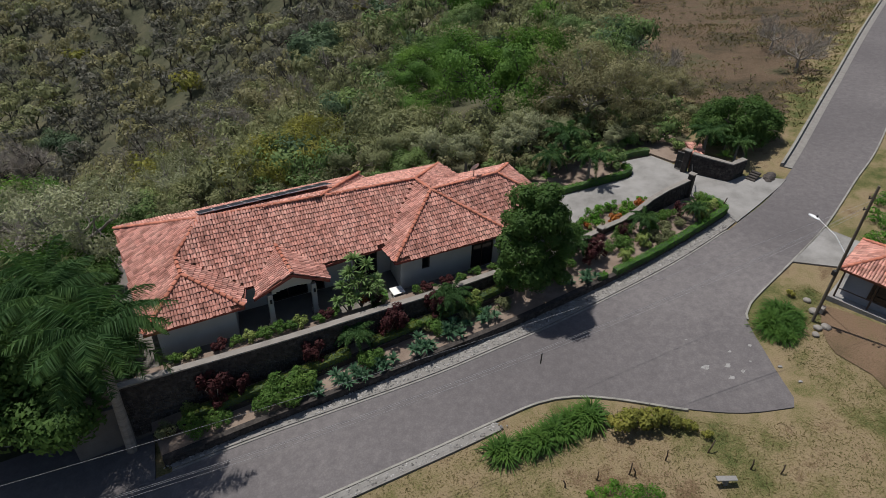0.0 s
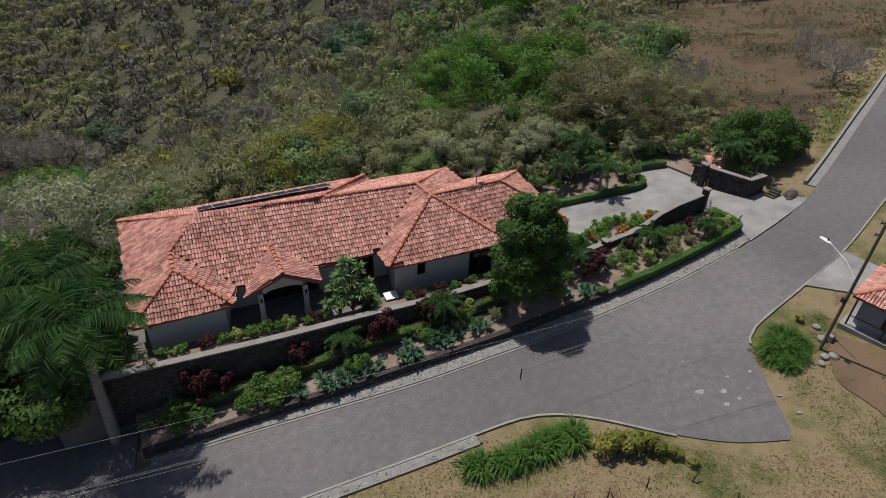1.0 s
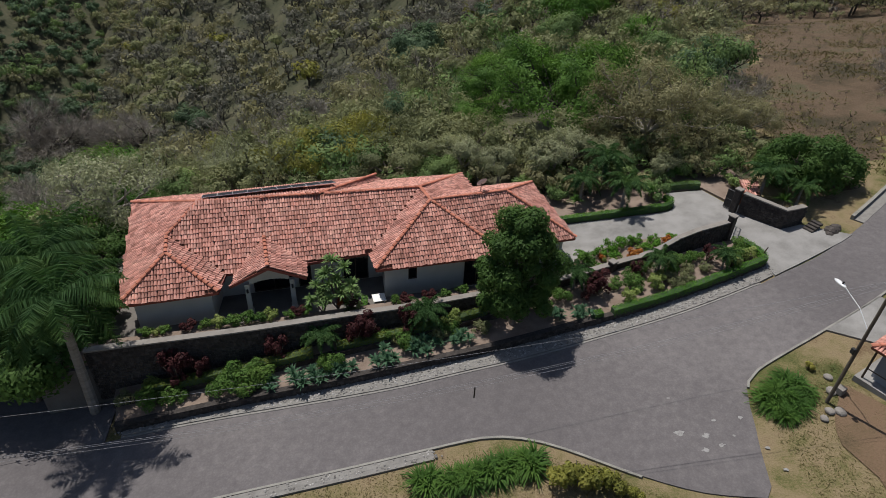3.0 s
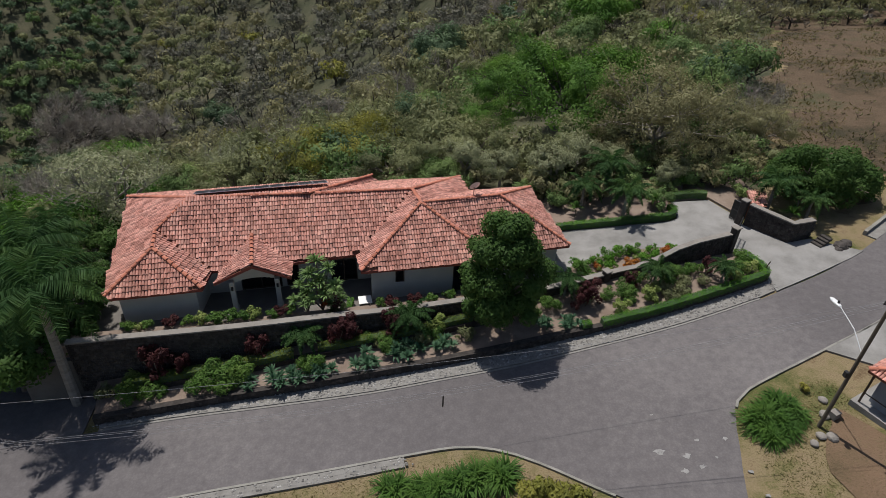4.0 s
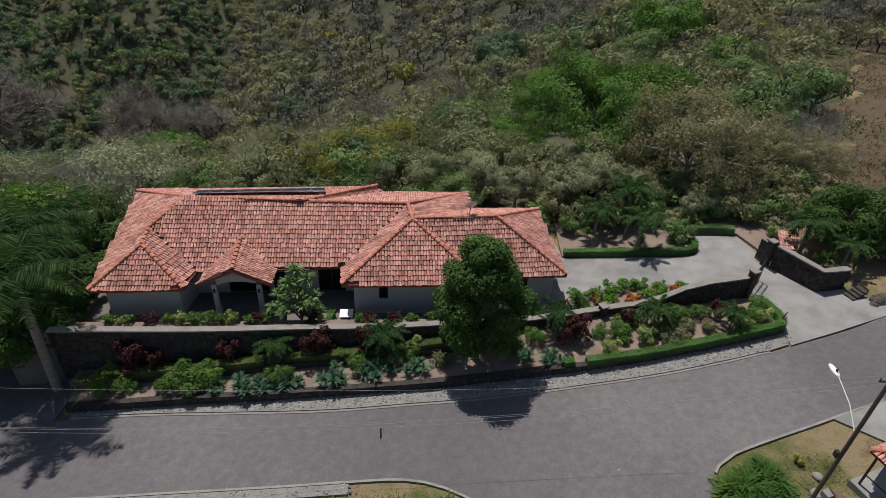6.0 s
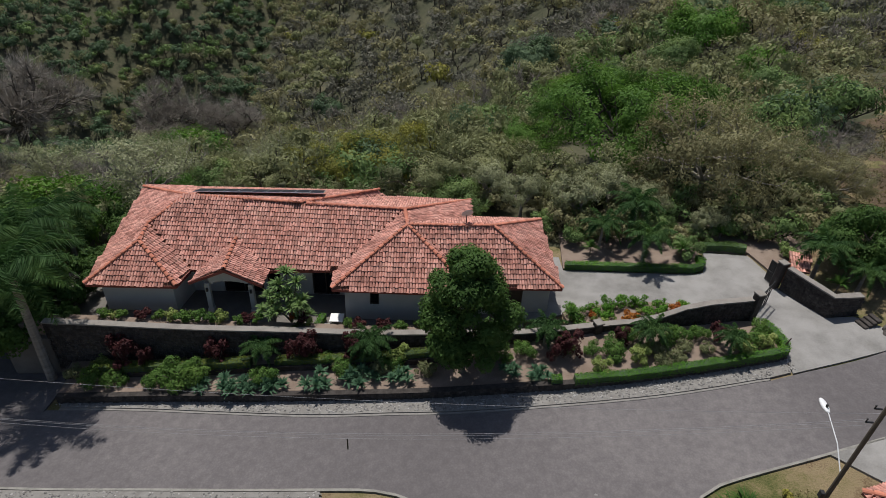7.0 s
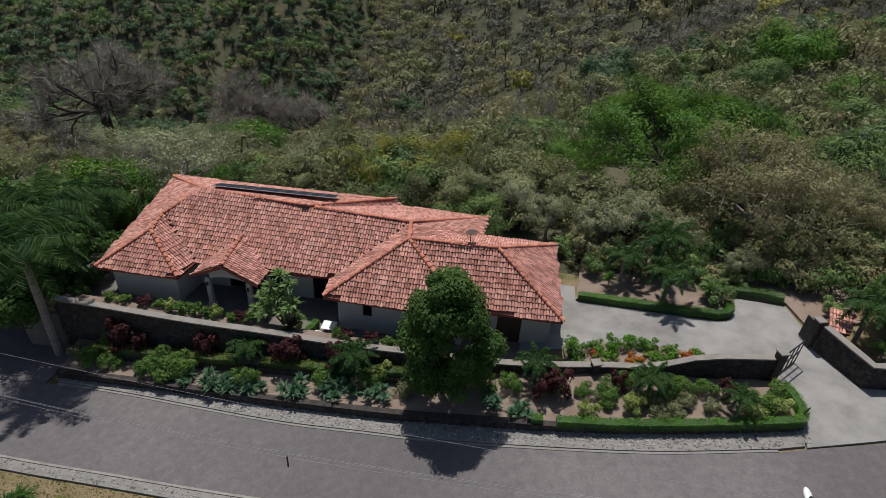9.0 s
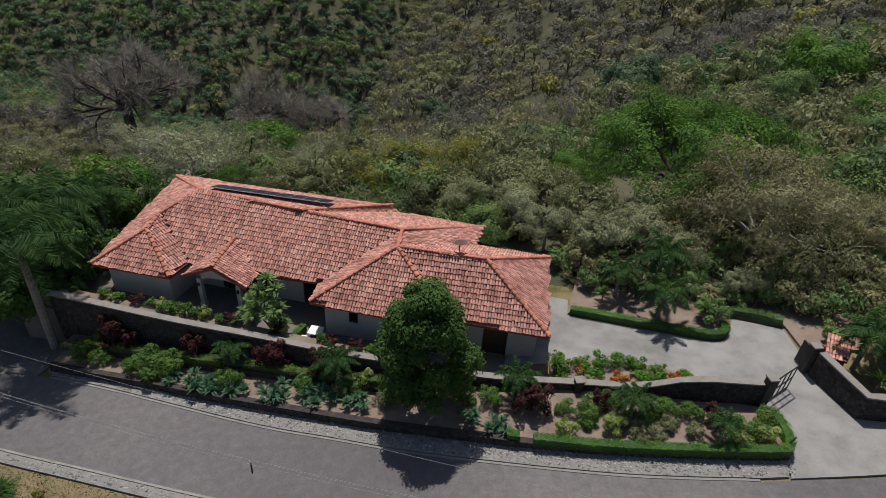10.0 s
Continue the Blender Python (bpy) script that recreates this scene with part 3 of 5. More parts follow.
def tile_template():
    """A tapered barrel tile: x across, y up the slope, z off the roof."""
    V = []
    for y, r, z in ((0.0, 0.086, 0.035), (TL, 0.068, 0.0)):
        for k in range(6):
            a = math.pi * k / 5
            V.append((math.cos(a) * r, y, z + math.sin(a) * r * 0.8))
    F = [(k, k + 1, 7 + k, 6 + k) for k in range(5)]
    return np.array(V), np.array(F)


TV, TF = tile_template()


def face_axes(pts):
    n = Vector((0, 0, 0))
    for i, p in enumerate(pts):
        q = pts[(i + 1) % len(pts)]
        n += p.cross(q)
    n.normalize()
    if n.z < 0:
        n = -n
    e = Vector((0, 0, 1)).cross(n).normalized()
    s = n.cross(e)
    return n, e, s


def inside(poly, x, y):
    c = False
    for i in range(len(poly)):
        (x0, y0), (x1, y1) = poly[i - 1], poly[i]
        if (y0 > y) != (y1 > y) and x < (x1 - x0) * (y - y0) / (y1 - y0) + x0:
            c = not c
    return c


def tile_face(pts, plane, single, rs):
    """Lays barrel tiles in staggered rows over a roof plane, within its outline."""
    n, e, s = face_axes(pts)
    o = sum(pts, Vector()) / len(pts)
    poly = [((p - o).dot(e), (p - o).dot(s)) for p in pts]
    a0, a1 = min(p[0] for p in poly), max(p[0] for p in poly)
    b0, b1 = min(p[1] for p in poly), max(p[1] for p in poly)
    frames = []
    b = b0 - 0.06
    while b < b1:
        a = a0 + 0.08
        while a < a1:
            if inside(poly, a, b + 0.14):
                frames.append((a + rs.normal(0, 0.008), b + rs.normal(0, 0.018), rs.normal(0, 0.02), rs.uniform(0.94, 1.08)))
            a += TW
        b += TR
    if single:
        me = bpy.data.meshes.new("roof_tile")
        me.from_pydata(TV.tolist(), [], TF.tolist())
        me.materials.append(TILEP)
        for a, b, tw, sc in frames:
            ob = new("roof_tile", me)
            ob.parent = plane
            c, w = math.cos(tw), math.sin(tw)
            ex, sx = e * c + s * w, s * c - e * w
            m = Matrix((ex, sx, n)).transposed().to_4x4()
            m.translation = o + e * a + s * b + n * 0.03
            ob.matrix_basis = m
        return
    fr = np.array(frames)
    E, S, N, O = (np.array(v) for v in (e, s, n, o))
    c, w = np.cos(fr[:, 2:3]), np.sin(fr[:, 2:3])
    ex, sx = E * c + S * w, S * c - E * w
    P = O + fr[:, 0:1] * E + fr[:, 1:2] * S + 0.03 * N
    V = P[:, None] + TV[None, :, 0:1] * ex[:, None] * fr[:, 3][:, None, None] + TV[None, :, 1:2] * sx[:, None] + TV[None, :, 2:3] * N * fr[:, 3][:, None, None]
    F = TF[None] + np.arange(len(fr))[:, None, None] * len(TV)
    tagged(link("roof_tiles", mesh_np("roof_tiles", V.reshape(-1, 3), F.reshape(-1, 4)), TILE, plane), kind="stuff")


def ridge_row(A, B, parent, me):
    """Cap tiles along a ridge or hip, from the lower end up."""
    if A.z > B.z:
        A, B = B, A
    d = B - A
    s = d.normalized()
    e = s.cross(Vector((0, 0, 1))).normalized()
    n = e.cross(s)
    k = int(d.length / 0.37)
    for i in range(k):
        ob = new("ridge_tile", me)
        ob.parent = parent
        m = Matrix((e * 1.6, s, n * 1.5)).transposed().to_4x4()
        m.translation = A + d * (i / k) + n * 0.07
        ob.matrix_basis = m


def roof_slab(pts, parent):
    bm = bmesh.new()
    f = bm.faces.new([bm.verts.new(p) for p in pts])
    bmesh.ops.triangulate(bm, faces=[f])
    r = bmesh.ops.extrude_face_region(bm, geom=bm.faces[:])
    bmesh.ops.translate(bm, verts=[v for v in r["geom"] if isinstance(v, bmesh.types.BMVert)], vec=(0, 0, -0.13))
    bmesh.ops.recalc_face_normals(bm, faces=bm.faces[:])
    return part("roof_plane", bm, ROOFBED, parent)


house = empty("house", (8, 33, FLOOR), "long single-storey house with red clay tile roof and pale stucco walls", "house")
planes = [roof_slab([V3[k] for k in f], house) for f in FACES]

# fascia boards under the eaves
for a, b in (("SW", "WSE"), ("WSE", "V1"), ("V1", "PLB"), ("PRB", "M1"), ("M1", "GSW"), ("GSW", "GSE"), ("GSE", "VE"), ("VE", "CSE"), ("CSE", "CNE"), ("NW", "SW"), ("PL", "PF"), ("PF", "PR"), ("PLB", "PL"), ("PR", "PRB")):
    A, B = V3[a], V3[b]
    t = (B - A).normalized()
    o = Vector((-t.y, t.x, 0)).normalized() * 0.03
    bm = bmesh.new()
    add = [A - o, A + o, B + o, B - o]
    vs = [bm.verts.new(p + Vector((0, 0, dz))) for dz in (-0.2, -0.01) for p in add]
    for f in ((0, 1, 2, 3), (4, 5, 6, 7), (0, 1, 5, 4), (1, 2, 6, 5), (2, 3, 7, 6), (3, 0, 4, 7)):
        bm.faces.new([vs[i] for i in f])
    bmesh.ops.recalc_face_normals(bm, faces=bm.faces[:])
    part("fascia", bm, FASCIA, house, "dark red painted fascia board")


def wall(a, b, z0, z1, openings=(), thick=0.2, parent=None, material=None):
    """A straight wall with real openings, each (start, end, bottom, top, kind)."""
    A, B = Vector((*a, 0)), Vector((*b, 0))
    L = (B - A).length
    turn = math.degrees(math.atan2(b[1] - a[1], b[0] - a[0]))
    t = (B - A) / L
    nrm = Vector((-t.y, t.x, 0))
    made = []

    def piece(s0, s1, lo, hi):
        if s1 - s0 > 0.01 and hi - lo > 0.01:
            c = A + t * (s0 + s1) / 2 + nrm * thick / 2
            bm = obox(bmesh.new(), (c.x, c.y, (lo + hi) / 2), (s1 - s0, thick, hi - lo), turn)
            made.append(part("wall", bm, material or STUCCO, parent))
    s = 0
    for s0, s1, lo, hi, kind in sorted(openings):
        piece(s, s0, z0, z1)
        piece(s0, s1, z0, lo)
        piece(s0, s1, hi, z1)
        s = s1
    piece(s, L, z0, z1)
    w = made[0]
    for s0, s1, lo, hi, kind in openings:
        c = A + t * (s0 + s1) / 2 + nrm * thick * 0.6
        name = "door" if kind == "door" else "window"
        bm = bmesh.new()
        for q in (s0 + 0.035, s1 - 0.035) + ((((s0 + s1) / 2),) if s1 - s0 > 1 else ()):
            p = A + t * q + nrm * thick * 0.5
            obox(bm, (p.x, p.y, (lo + hi) / 2), (0.07, 0.09, hi - lo), turn)
        for z in (lo + 0.035, hi - 0.035):
            obox(bm, (c.x - nrm.x * 0.02, c.y - nrm.y * 0.02, z), (s1 - s0, 0.085, 0.07), turn)
        fr = part(name, bm, WOOD, w, "dark wooden frame")
        bm = obox(bmesh.new(), (c.x, c.y, (lo + hi) / 2), (s1 - s0 - 0.1, 0.02, hi - lo - 0.1), turn)
        part("pane", bm, GLASS if kind != "garage" else WOOD, fr)
    return w


HZ = FLOOR - 0.1
wall((-4.65, 28.3), (-0.35, 28.8), HZ, 2.3, (), parent=house)
wall((-0.35, 28.8), (-0.2, 31.0), HZ, 2.45, (), parent=house)
wall((-0.2, 31.0), (10.3, 32.1), HZ, 2.75, ((2.0, 4.6, FLOOR, 2.0, "door"), (4.9, 5.75, FLOOR, 2.1, "door"), (7.85, 9.6, FLOOR, 2.1, "door")), parent=house)
wall((10.3, 32.1), (10.3, 29.72), HZ, 2.6, (), parent=house)
wall((10.3, 29.72), (18.0, 30.5), HZ, 2.62, ((1.55, 2.15, 0.9, 1.9, "window"), (5.4, 7.2, FLOOR, 1.95, "door")), parent=house)
wall((18.0, 30.5), (18.1, 31.35), HZ, 2.6, (), parent=house)
wall((18.1, 31.35), (23.2, 32.1), HZ, 2.45, ((1.9, 3.4, FLOOR, 1.75, "garage"),), parent=house)
wall((23.2, 32.1), (22.1, 38.0), HZ, 2.6, (), parent=house)
wall((22.1, 38.0), (17.0, 37.4), HZ, 2.6, (), parent=house)
wall((17.0, 37.4), (16.8, 40.3), HZ, 2.6, (), parent=house)
wall((16.8, 40.3), (10.3, 39.7), HZ, 2.4, (), parent=house)
wall((10.3, 39.7), (-6.1, 37.8), HZ, 2.6, (), parent=house)
wall((-6.1, 37.8), (-4.65, 28.3), HZ, 2.2, (), parent=house)

# porch: arch, columns and wall lamps
for x, y in ((1.75, 29.15), (4.45, 29.4)):
    col = part("column", obox(bmesh.new(), (x, y, 0.85), (0.3, 0.3, 2.3), 6, 0.02), STUCCO, house)
    part("base", obox(bmesh.new(), (x, y, FLOOR + 0.15), (0.4, 0.4, 0.3), 6, 0.02), STUCCO, col)
    lamp = part("wall_lamp", obox(bmesh.new(), (x + 0.02, y - 0.2, 1.55), (0.12, 0.12, 0.26), 6, 0.02), METAL, col, "small black wall lamp")
bm = bmesh.new()
for i in range(10):
    x0 = 1.9 + 0.24 * i
    c = (x0 - 3.1) / 1.35
    zlo = 1.75 + 0.42 * math.sqrt(max(0, 1 - c * c))
    ztop = 3.2 - abs(x0 + 0.12 - 3.15) * 0.46
    obox(bm, (x0 + 0.12, 29.2 + 0.093 * (x0 + 0.12 - 1.75), (zlo + ztop) / 2), (0.24, 0.2, ztop - zlo), 5.3)
part("arch", bm, STUCCO, house, "arched stucco porch front")

# rows of panels, dish and pipes on the back slope
bn, be, bs = face_axes([V3[k] for k in ("D", "NW", "RL")])
for i in range(9):
    c = Vector((-1.0 + 0.98 * i, 36.1 + 0.1 * i, 0))
    p0 = V3["RL"]
    c.z = p0.z - (bn.x * (c.x - p0.x) + bn.y * (c.y - p0.y)) / bn.z + 0.22
    root = empty("solar_panel", c, "dark blue solar panel on the back roof slope", "solar panel", "solar panels on the roof")
    m = Matrix((be, bs, bn)).transposed().to_4x4()
    m.translation = c
    bm = bmesh.new()
    bmesh.ops.create_cube(bm, size=1, matrix=m @ Matrix.Diagonal((0.975, 1.75, 0.04, 1)))
    part("frame", bm, PALE, root)
    bm = bmesh.new()
    bmesh.ops.create_cube(bm, size=1, matrix=m @ Matrix.Translation((0, 0, 0.012)) @ Matrix.Diagonal((0.94, 1.66, 0.03, 1)))
    part("cells", bm, SOLAR, root)
dish = empty("satellite_dish", (17.4, 34.2, 5.0), "small pale satellite dish on the roof ridge", "satellite dish")
bm = bmesh.new()
rings = []
for i in range(4):
    r = 0.1 + 0.1 * i
    rings.append([bm.verts.new((r * math.cos(a), r * math.sin(a), 0.35 * r * r)) for a in np.arange(14) * math.pi / 7])
bm.faces.new(rings[0])
for a, b in zip(rings, rings[1:]):
    for k in range(14):
        bm.faces.new((a[k], a[(k + 1) % 14], b[(k + 1) % 14], b[k]))
bm.transform(pose(17.45, 34.15, 5.62, 62, 0, 200))
part("reflector", bm, PALE, dish)
part("mast", tube(bmesh.new(), [(17.4, 34.2, 4.85), (17.4, 34.2, 5.6)], 0.03, 0.03), METAL, dish)
part("arm", tube(bmesh.new(), [(17.42, 34.2, 5.5), (17.15, 34.65, 5.75)], 0.015, 0.015, 5), METAL, dish)

# ---- plants ----
L_YHEDGE = foliage("leaf_yellow_hedge", (0.06, 0.1, 0.015), (0.11, 0.155, 0.024), (0.19, 0.22, 0.035), big=0)
L_LUSH = foliage("leaf_lush", (0.04, 0.11, 0.014), (0.075, 0.175, 0.022), (0.13, 0.25, 0.035))
L_DRAC = foliage("leaf_dracaena", (0.09, 0.16, 0.05), (0.17, 0.27, 0.09), (0.27, 0.38, 0.15), big=0)
DRYBLADE = foliage("dry_blade", (0.1, 0.1, 0.035), (0.17, 0.145, 0.06), (0.26, 0.2, 0.1), big=0.15)
def quads(C, N, size, aspect, rs):
    """Leaf quads at C facing N, of that half-length, as vertices and faces."""
    n = len(C)
    N = N / np.linalg.norm(N, axis=1, keepdims=True)
    R = rs.normal(size=(n, 3))
    T = np.cross(N, R)
    T /= np.linalg.norm(T, axis=1, keepdims=True) + 1e-9
    B = np.cross(N, T)
    s = np.broadcast_to(np.asarray(size, float), (n,))[:, None]
    T, B = T * s, B * s * aspect
    V = np.stack([C - T, C + T * 0.9 - B, C + T * 0.6 + B], 1).reshape(-1, 3)
    return V, np.arange(3 * n).reshape(-1, 3)


def slivers(A, B, w, rs):
    """Thin blades from A to B."""
    n = len(A)
    d = B - A
    side = np.cross(d, rs.normal(size=(n, 3)))
    side /= np.linalg.norm(side, axis=1, keepdims=True) + 1e-9
    w = np.broadcast_to(np.asarray(w, float), (n,))[:, None]
    V = np.stack([A - side * w, A + side * w, B], 1).reshape(-1, 3)
    return V, np.arange(3 * n).reshape(-1, 3)


def join(parts):
    V, F, n = [], [], 0
    for v, f in parts:
        V.append(v)
        F.append(f + n)
        n += len(v)
    return np.concatenate(V), np.concatenate(F)


def crown(lob, n, leaf, rs, aspect=0.55, flat=0.75):
    """Leaves spread over the shells of the lobes, denser above."""
    w = np.array([r * r for _, r in lob])
    idx = rs.choice(len(lob), n, p=w / w.sum())
    C = np.array([c for c, _ in lob])[idx]
    R = np.array([r for _, r in lob])[idx]
    D = rs.normal(size=(n, 3))
    D[:, 2] = D[:, 2] * 0.9 + 0.35
    D /= np.linalg.norm(D, axis=1, keepdims=True)
    rad = R * (rs.uniform(0.3, 1.0, n) ** 0.4) * rs.uniform(0.92, 1.14, n)
    P = C + D * rad[:, None] * np.array((1, 1, flat))
    N = D + rs.normal(size=(n, 3)) * 0.34 + np.array((0, 0, 0.2))
    return quads(P, N, leaf * rs.uniform(0.6, 1.4, n), aspect, rs)


def grown(rs, r, h, forks, base, low=0.36, rise=0.6, wide=0.6):
    """Trunk and forking limbs of a crown of radius r: segments (a, b, radius, radius) and tips (place, heading)."""
    segs, tips = [], []
    fork = np.array((rs.normal(0, 0.04) * r, rs.normal(0, 0.04) * r, h * low))
    segs.append((np.array((0, 0, -0.12 * h)), fork, base * 1.2, base * 0.85))

    def go(p, d, length, rad, k):
        mid = p + d * length * 0.5 + rs.normal(0, 0.07, 3) * length
        end = mid + (d + np.array((0, 0, 0.1))) * length * 0.5 + rs.normal(0, 0.08, 3) * length
        segs.append((p, mid, rad, rad * 0.8))
        segs.append((mid, end, rad * 0.8, rad * 0.58))
        if k == len(forks):
            tips.append((end, d))
            return
        for i in range(forks[k]):
            nd = d + rs.normal(0, wide, 3) * np.array((1, 1, 0.7)) + np.array((0, 0, 0.1))
            go(end if i % 3 else mid, nd / np.linalg.norm(nd), length * rs.uniform(0.58, 0.8), rad * 0.56, k + 1)
    reach = sum(0.68 ** k for k in range(len(forks)))
    for i in range(forks[0]):
        a = 2 * math.pi * (i + rs.uniform(-0.3, 0.3)) / forks[0]
        d = np.array((math.cos(a), math.sin(a), rise * rs.uniform(0.5, 1.6)))
        go(fork, d / np.linalg.norm(d), r * 1.08 / reach, base * 0.62, 1)
    if forks[0] > 5 and len(forks) > 1:
        go(fork, np.array((0.1, -0.15, 0.98)), r * 0.62 * min(1, rise + 0.2) / reach, base * 0.55, 1)
    return segs, tips


def stems(segs, sides=4):
    """Tapered prisms along the segments, as vertices and faces."""
    A, B = np.array([q[0] for q in segs]), np.array([q[1] for q in segs])
    ra, rb = np.array([q[2] for q in segs])[:, None], np.array([q[3] for q in segs])[:, None]
    d = B - A
    d /= np.linalg.norm(d, axis=1, keepdims=True) + 1e-9
    u = np.cross(d, np.array((0.31, 0.85, 0.42)))
    u /= np.linalg.norm(u, axis=1, keepdims=True) + 1e-9
    w = np.cross(d, u)
    ring = [u * math.cos(a) + w * math.sin(a) for a in np.arange(sides) * 2 * math.pi / sides]
    V = np.stack([A + q * ra for q in ring] + [B + q * rb for q in ring], 1).reshape(-1, 3)
    b = np.arange(len(segs))[:, None] * 2 * sides
    F = np.concatenate([b + np.array((i, (i + 1) % sides, sides + (i + 1) % sides, sides + i)) for i in range(sides)])
    return V, np.concatenate([F[:, [0, 1, 2]], F[:, [0, 2, 3]]])


def clumps(tips, n, leaf, size, rs, aspect=0.55):
    """Leaves in uneven clumps round the ends of the limbs, facing up and outwards."""
    P = np.array([p for p, _ in tips])
    share = rs.uniform(0.3, 1.0, len(P))
    idx = rs.choice(len(P), n, p=share / share.sum())
    D = rs.normal(size=(n, 3))
    D /= np.linalg.norm(D, axis=1, keepdims=True)
    rad = size * (0.6 + 0.6 * share[idx]) * rs.uniform(0.15, 1.0, n) ** 0.5
    C = P[idx] + D * rad[:, None] * np.array((1, 1, 0.62))
    out = C - P.mean(0) + np.array((0, 0, 0.6 * size))
    out /= np.linalg.norm(out, axis=1, keepdims=True) + 1e-9
    N = 0.55 * D + 0.7 * out + rs.normal(size=(n, 3)) * 0.26 + np.array((0, 0, 0.25))
    return quads(C, N, leaf * rs.uniform(0.55, 1.35, n), aspect, rs)


def sprays(tips, each, length, w, rs):
    """Fans of bare twigs at the ends of the limbs."""
    P = np.repeat(np.array([p for p, _ in tips]), each, 0)
    D = np.repeat(np.array([d for _, d in tips]), each, 0) + rs.normal(size=(len(P), 3)) * 0.62 + np.array((0, 0, 0.12))
    A = P - D * length * 0.25 * rs.uniform(0, 1, (len(P), 1))
    return slivers(A, A + D * length * rs.uniform(0.5, 1.2, (len(P), 1)), w, rs)


def tree(name, r, h, material, seed, n, leaf, label, bare=0.0, forks=(5, 3, 3, 2), bark=None, category="tree", rise=0.6, low=0.36, clump=0.26, base=0.0, twig=10, wide=0.6):
    """A tree at the origin: trunk with limbs, and a crown of leaves or twigs at their ends. h: the height of the crown's middle."""
    rs = np.random.default_rng(seed)
    root = empty(name, (0, 0, 0), label, category)
    segs, tips = grown(rs, r * 0.9, h, forks, base or 0.035 * r + 0.05, low, rise, wide)
    link("trunk", mesh_np("trunk", *stems(segs, 5)), bark or BARK, root)
    bits = []
    if bare < 1:
        bits.append(clumps(tips, int(n * (1 - bare)), leaf, clump * r, rs))
    if bare > 0:
        bits.append(sprays(tips, twig, r * 0.16, 0.0028 * r, rs))
    link("crown", mesh_np("crown", *join(bits)), material, root)
    return root


def put(ob, x, y, z, s=1.0, turn=0.0, label=""):
    c = copy_thing(ob, pose(x, y, z, 0, 0, turn) @ Matrix.Diagonal((s, s, s, 1)))
    c.scale = (s, s, s)
    if label:
        tagged(c, label)
    return c


STORE = []


def keep(ob):
    """Marks a first piece of a kind, which is used up by its first place."""
    STORE.append(ob)
    return ob


def place(ob, spots, z=None, group="", grow=1.0):
    """Puts a thing at its spots (x, y, size): the thing itself at the first, copies at the others."""
    rs = random.Random(len(spots) * 7 + int(spots[0][0] * 10))
    if group:
        tagged(ob, group=group)
    spots = [(x, y, s * grow) for x, y, s in spots]
    todo = []
    for x, y, s in spots[1:]:
        todo.append((x, y, s, rs.uniform(0, 360)))
    for x, y, s, a in todo:
        put(ob, x, y, z(x, y) if z else float(ground_z(x, y)), s, a)
    x, y, s = spots[0]
    ob.location = (x, y, z(x, y) if z else float(ground_z(x, y)))
    ob.scale = (s, s, s)


# single trees near the house; size 1 is a crown of the radius given here
t_brown = tree("tree", 7.4, 6.4, L_BROWN, 1, 17000, 0.12, "brown half-bare spreading tree in dry season", 0.1, (6, 3, 3, 3), rise=0.75, low=0.3, clump=0.15, twig=9, bark=PALEBARK)
t_green = tree("tree", 4.2, 4.6, L_GREEN, 2, 8000, 0.15, "green broad-crowned woodland tree", clump=0.25, rise=0.8)
t_fern = tree("tree", 9.2, 7.2, L_FERN, 3, 24000, 0.16, "feathery bright green flat-topped tree", forks=(7, 3, 3, 3), rise=0.42, low=0.42, clump=0.17, bark=DARKBARK)
t_olive = tree("tree", 4.0, 4.4, L_OLIVE, 4, 8000, 0.125, "olive-green woodland tree with a loose crown", 0.15, clump=0.22, rise=0.8)
t_yell = tree("tree", 4.0, 3.8, L_YELLOW, 5, 8500, 0.12, "yellow-green low spreading tree", 0.1, clump=0.24, rise=0.5)
t_pale = tree("tree", 3.2, 3.8, L_PALE, 6, 6500, 0.1, "grey tree with pale dry blossom", 0.1, rise=1.0, clump=0.17, bark=PALEBARK, twig=8)
t_grey = tree("tree", 4.5, 4.8, L_GREY, 7, 0, 0.1, "leafless grey tree with a haze of twigs", 1.0, (5, 3, 3, 3, 2), bark=PALEBARK, twig=12, rise=0.7, wide=0.7)
t_wide = tree("tree", 11.0, 12.6, L_GREY, 9, 0, 0.1, "huge leafless tree with wide dark limbs in a haze of twigs", 1.0, (6, 3, 3, 3, 3), bark=DARKBARK, twig=22, rise=0.42, low=0.72, base=0.85, wide=0.62)
t_lush = tree("tree", 4.4, 5.0, L_LUSH, 12, 8500, 0.16, "dense bright green tree among bare ones", clump=0.27, rise=0.75)
t_dark = tree("tree", 4.5, 5.2, L_DARK, 8, 8000, 0.2, "dense dark green tree among bare ones", clump=0.3, rise=1.0)
t_dust = tree("tree", 4.8, 5.4, L_PALE, 10, 6000, 0.1, "grey branching tree with a few pale withered leaves", 0.3, (5, 3, 3, 2, 2), bark=PALEBARK, twig=9, rise=0.8, clump=0.16, low=0.42, base=0.26)
place(t_brown, [(36.4, 47.4, 1.0), (43.6, 49.8, 0.6), (47.0, 47.5, 0.48), (38.5, 55.5, 0.6)], group="brown trees behind the driveway")
place(t_pale, [(25.8, 43.4, 0.95), (21.6, 44.6, 0.85), (28.8, 45.2, 0.9), (35.4, 41.2, 0.6), (19.0, 46.4, 0.9), (31.2, 44.0, 0.75)], group="pale trees behind the house")
place(t_fern, [(31.4, 58.5, 1.0), (22.5, 60.0, 0.5), (38.5, 66.0, 0.62), (28.5, 73.0, 0.7), (36.5, 78.0, 0.7), (44.5, 64.0, 0.5)], group="bright green trees on the slope")
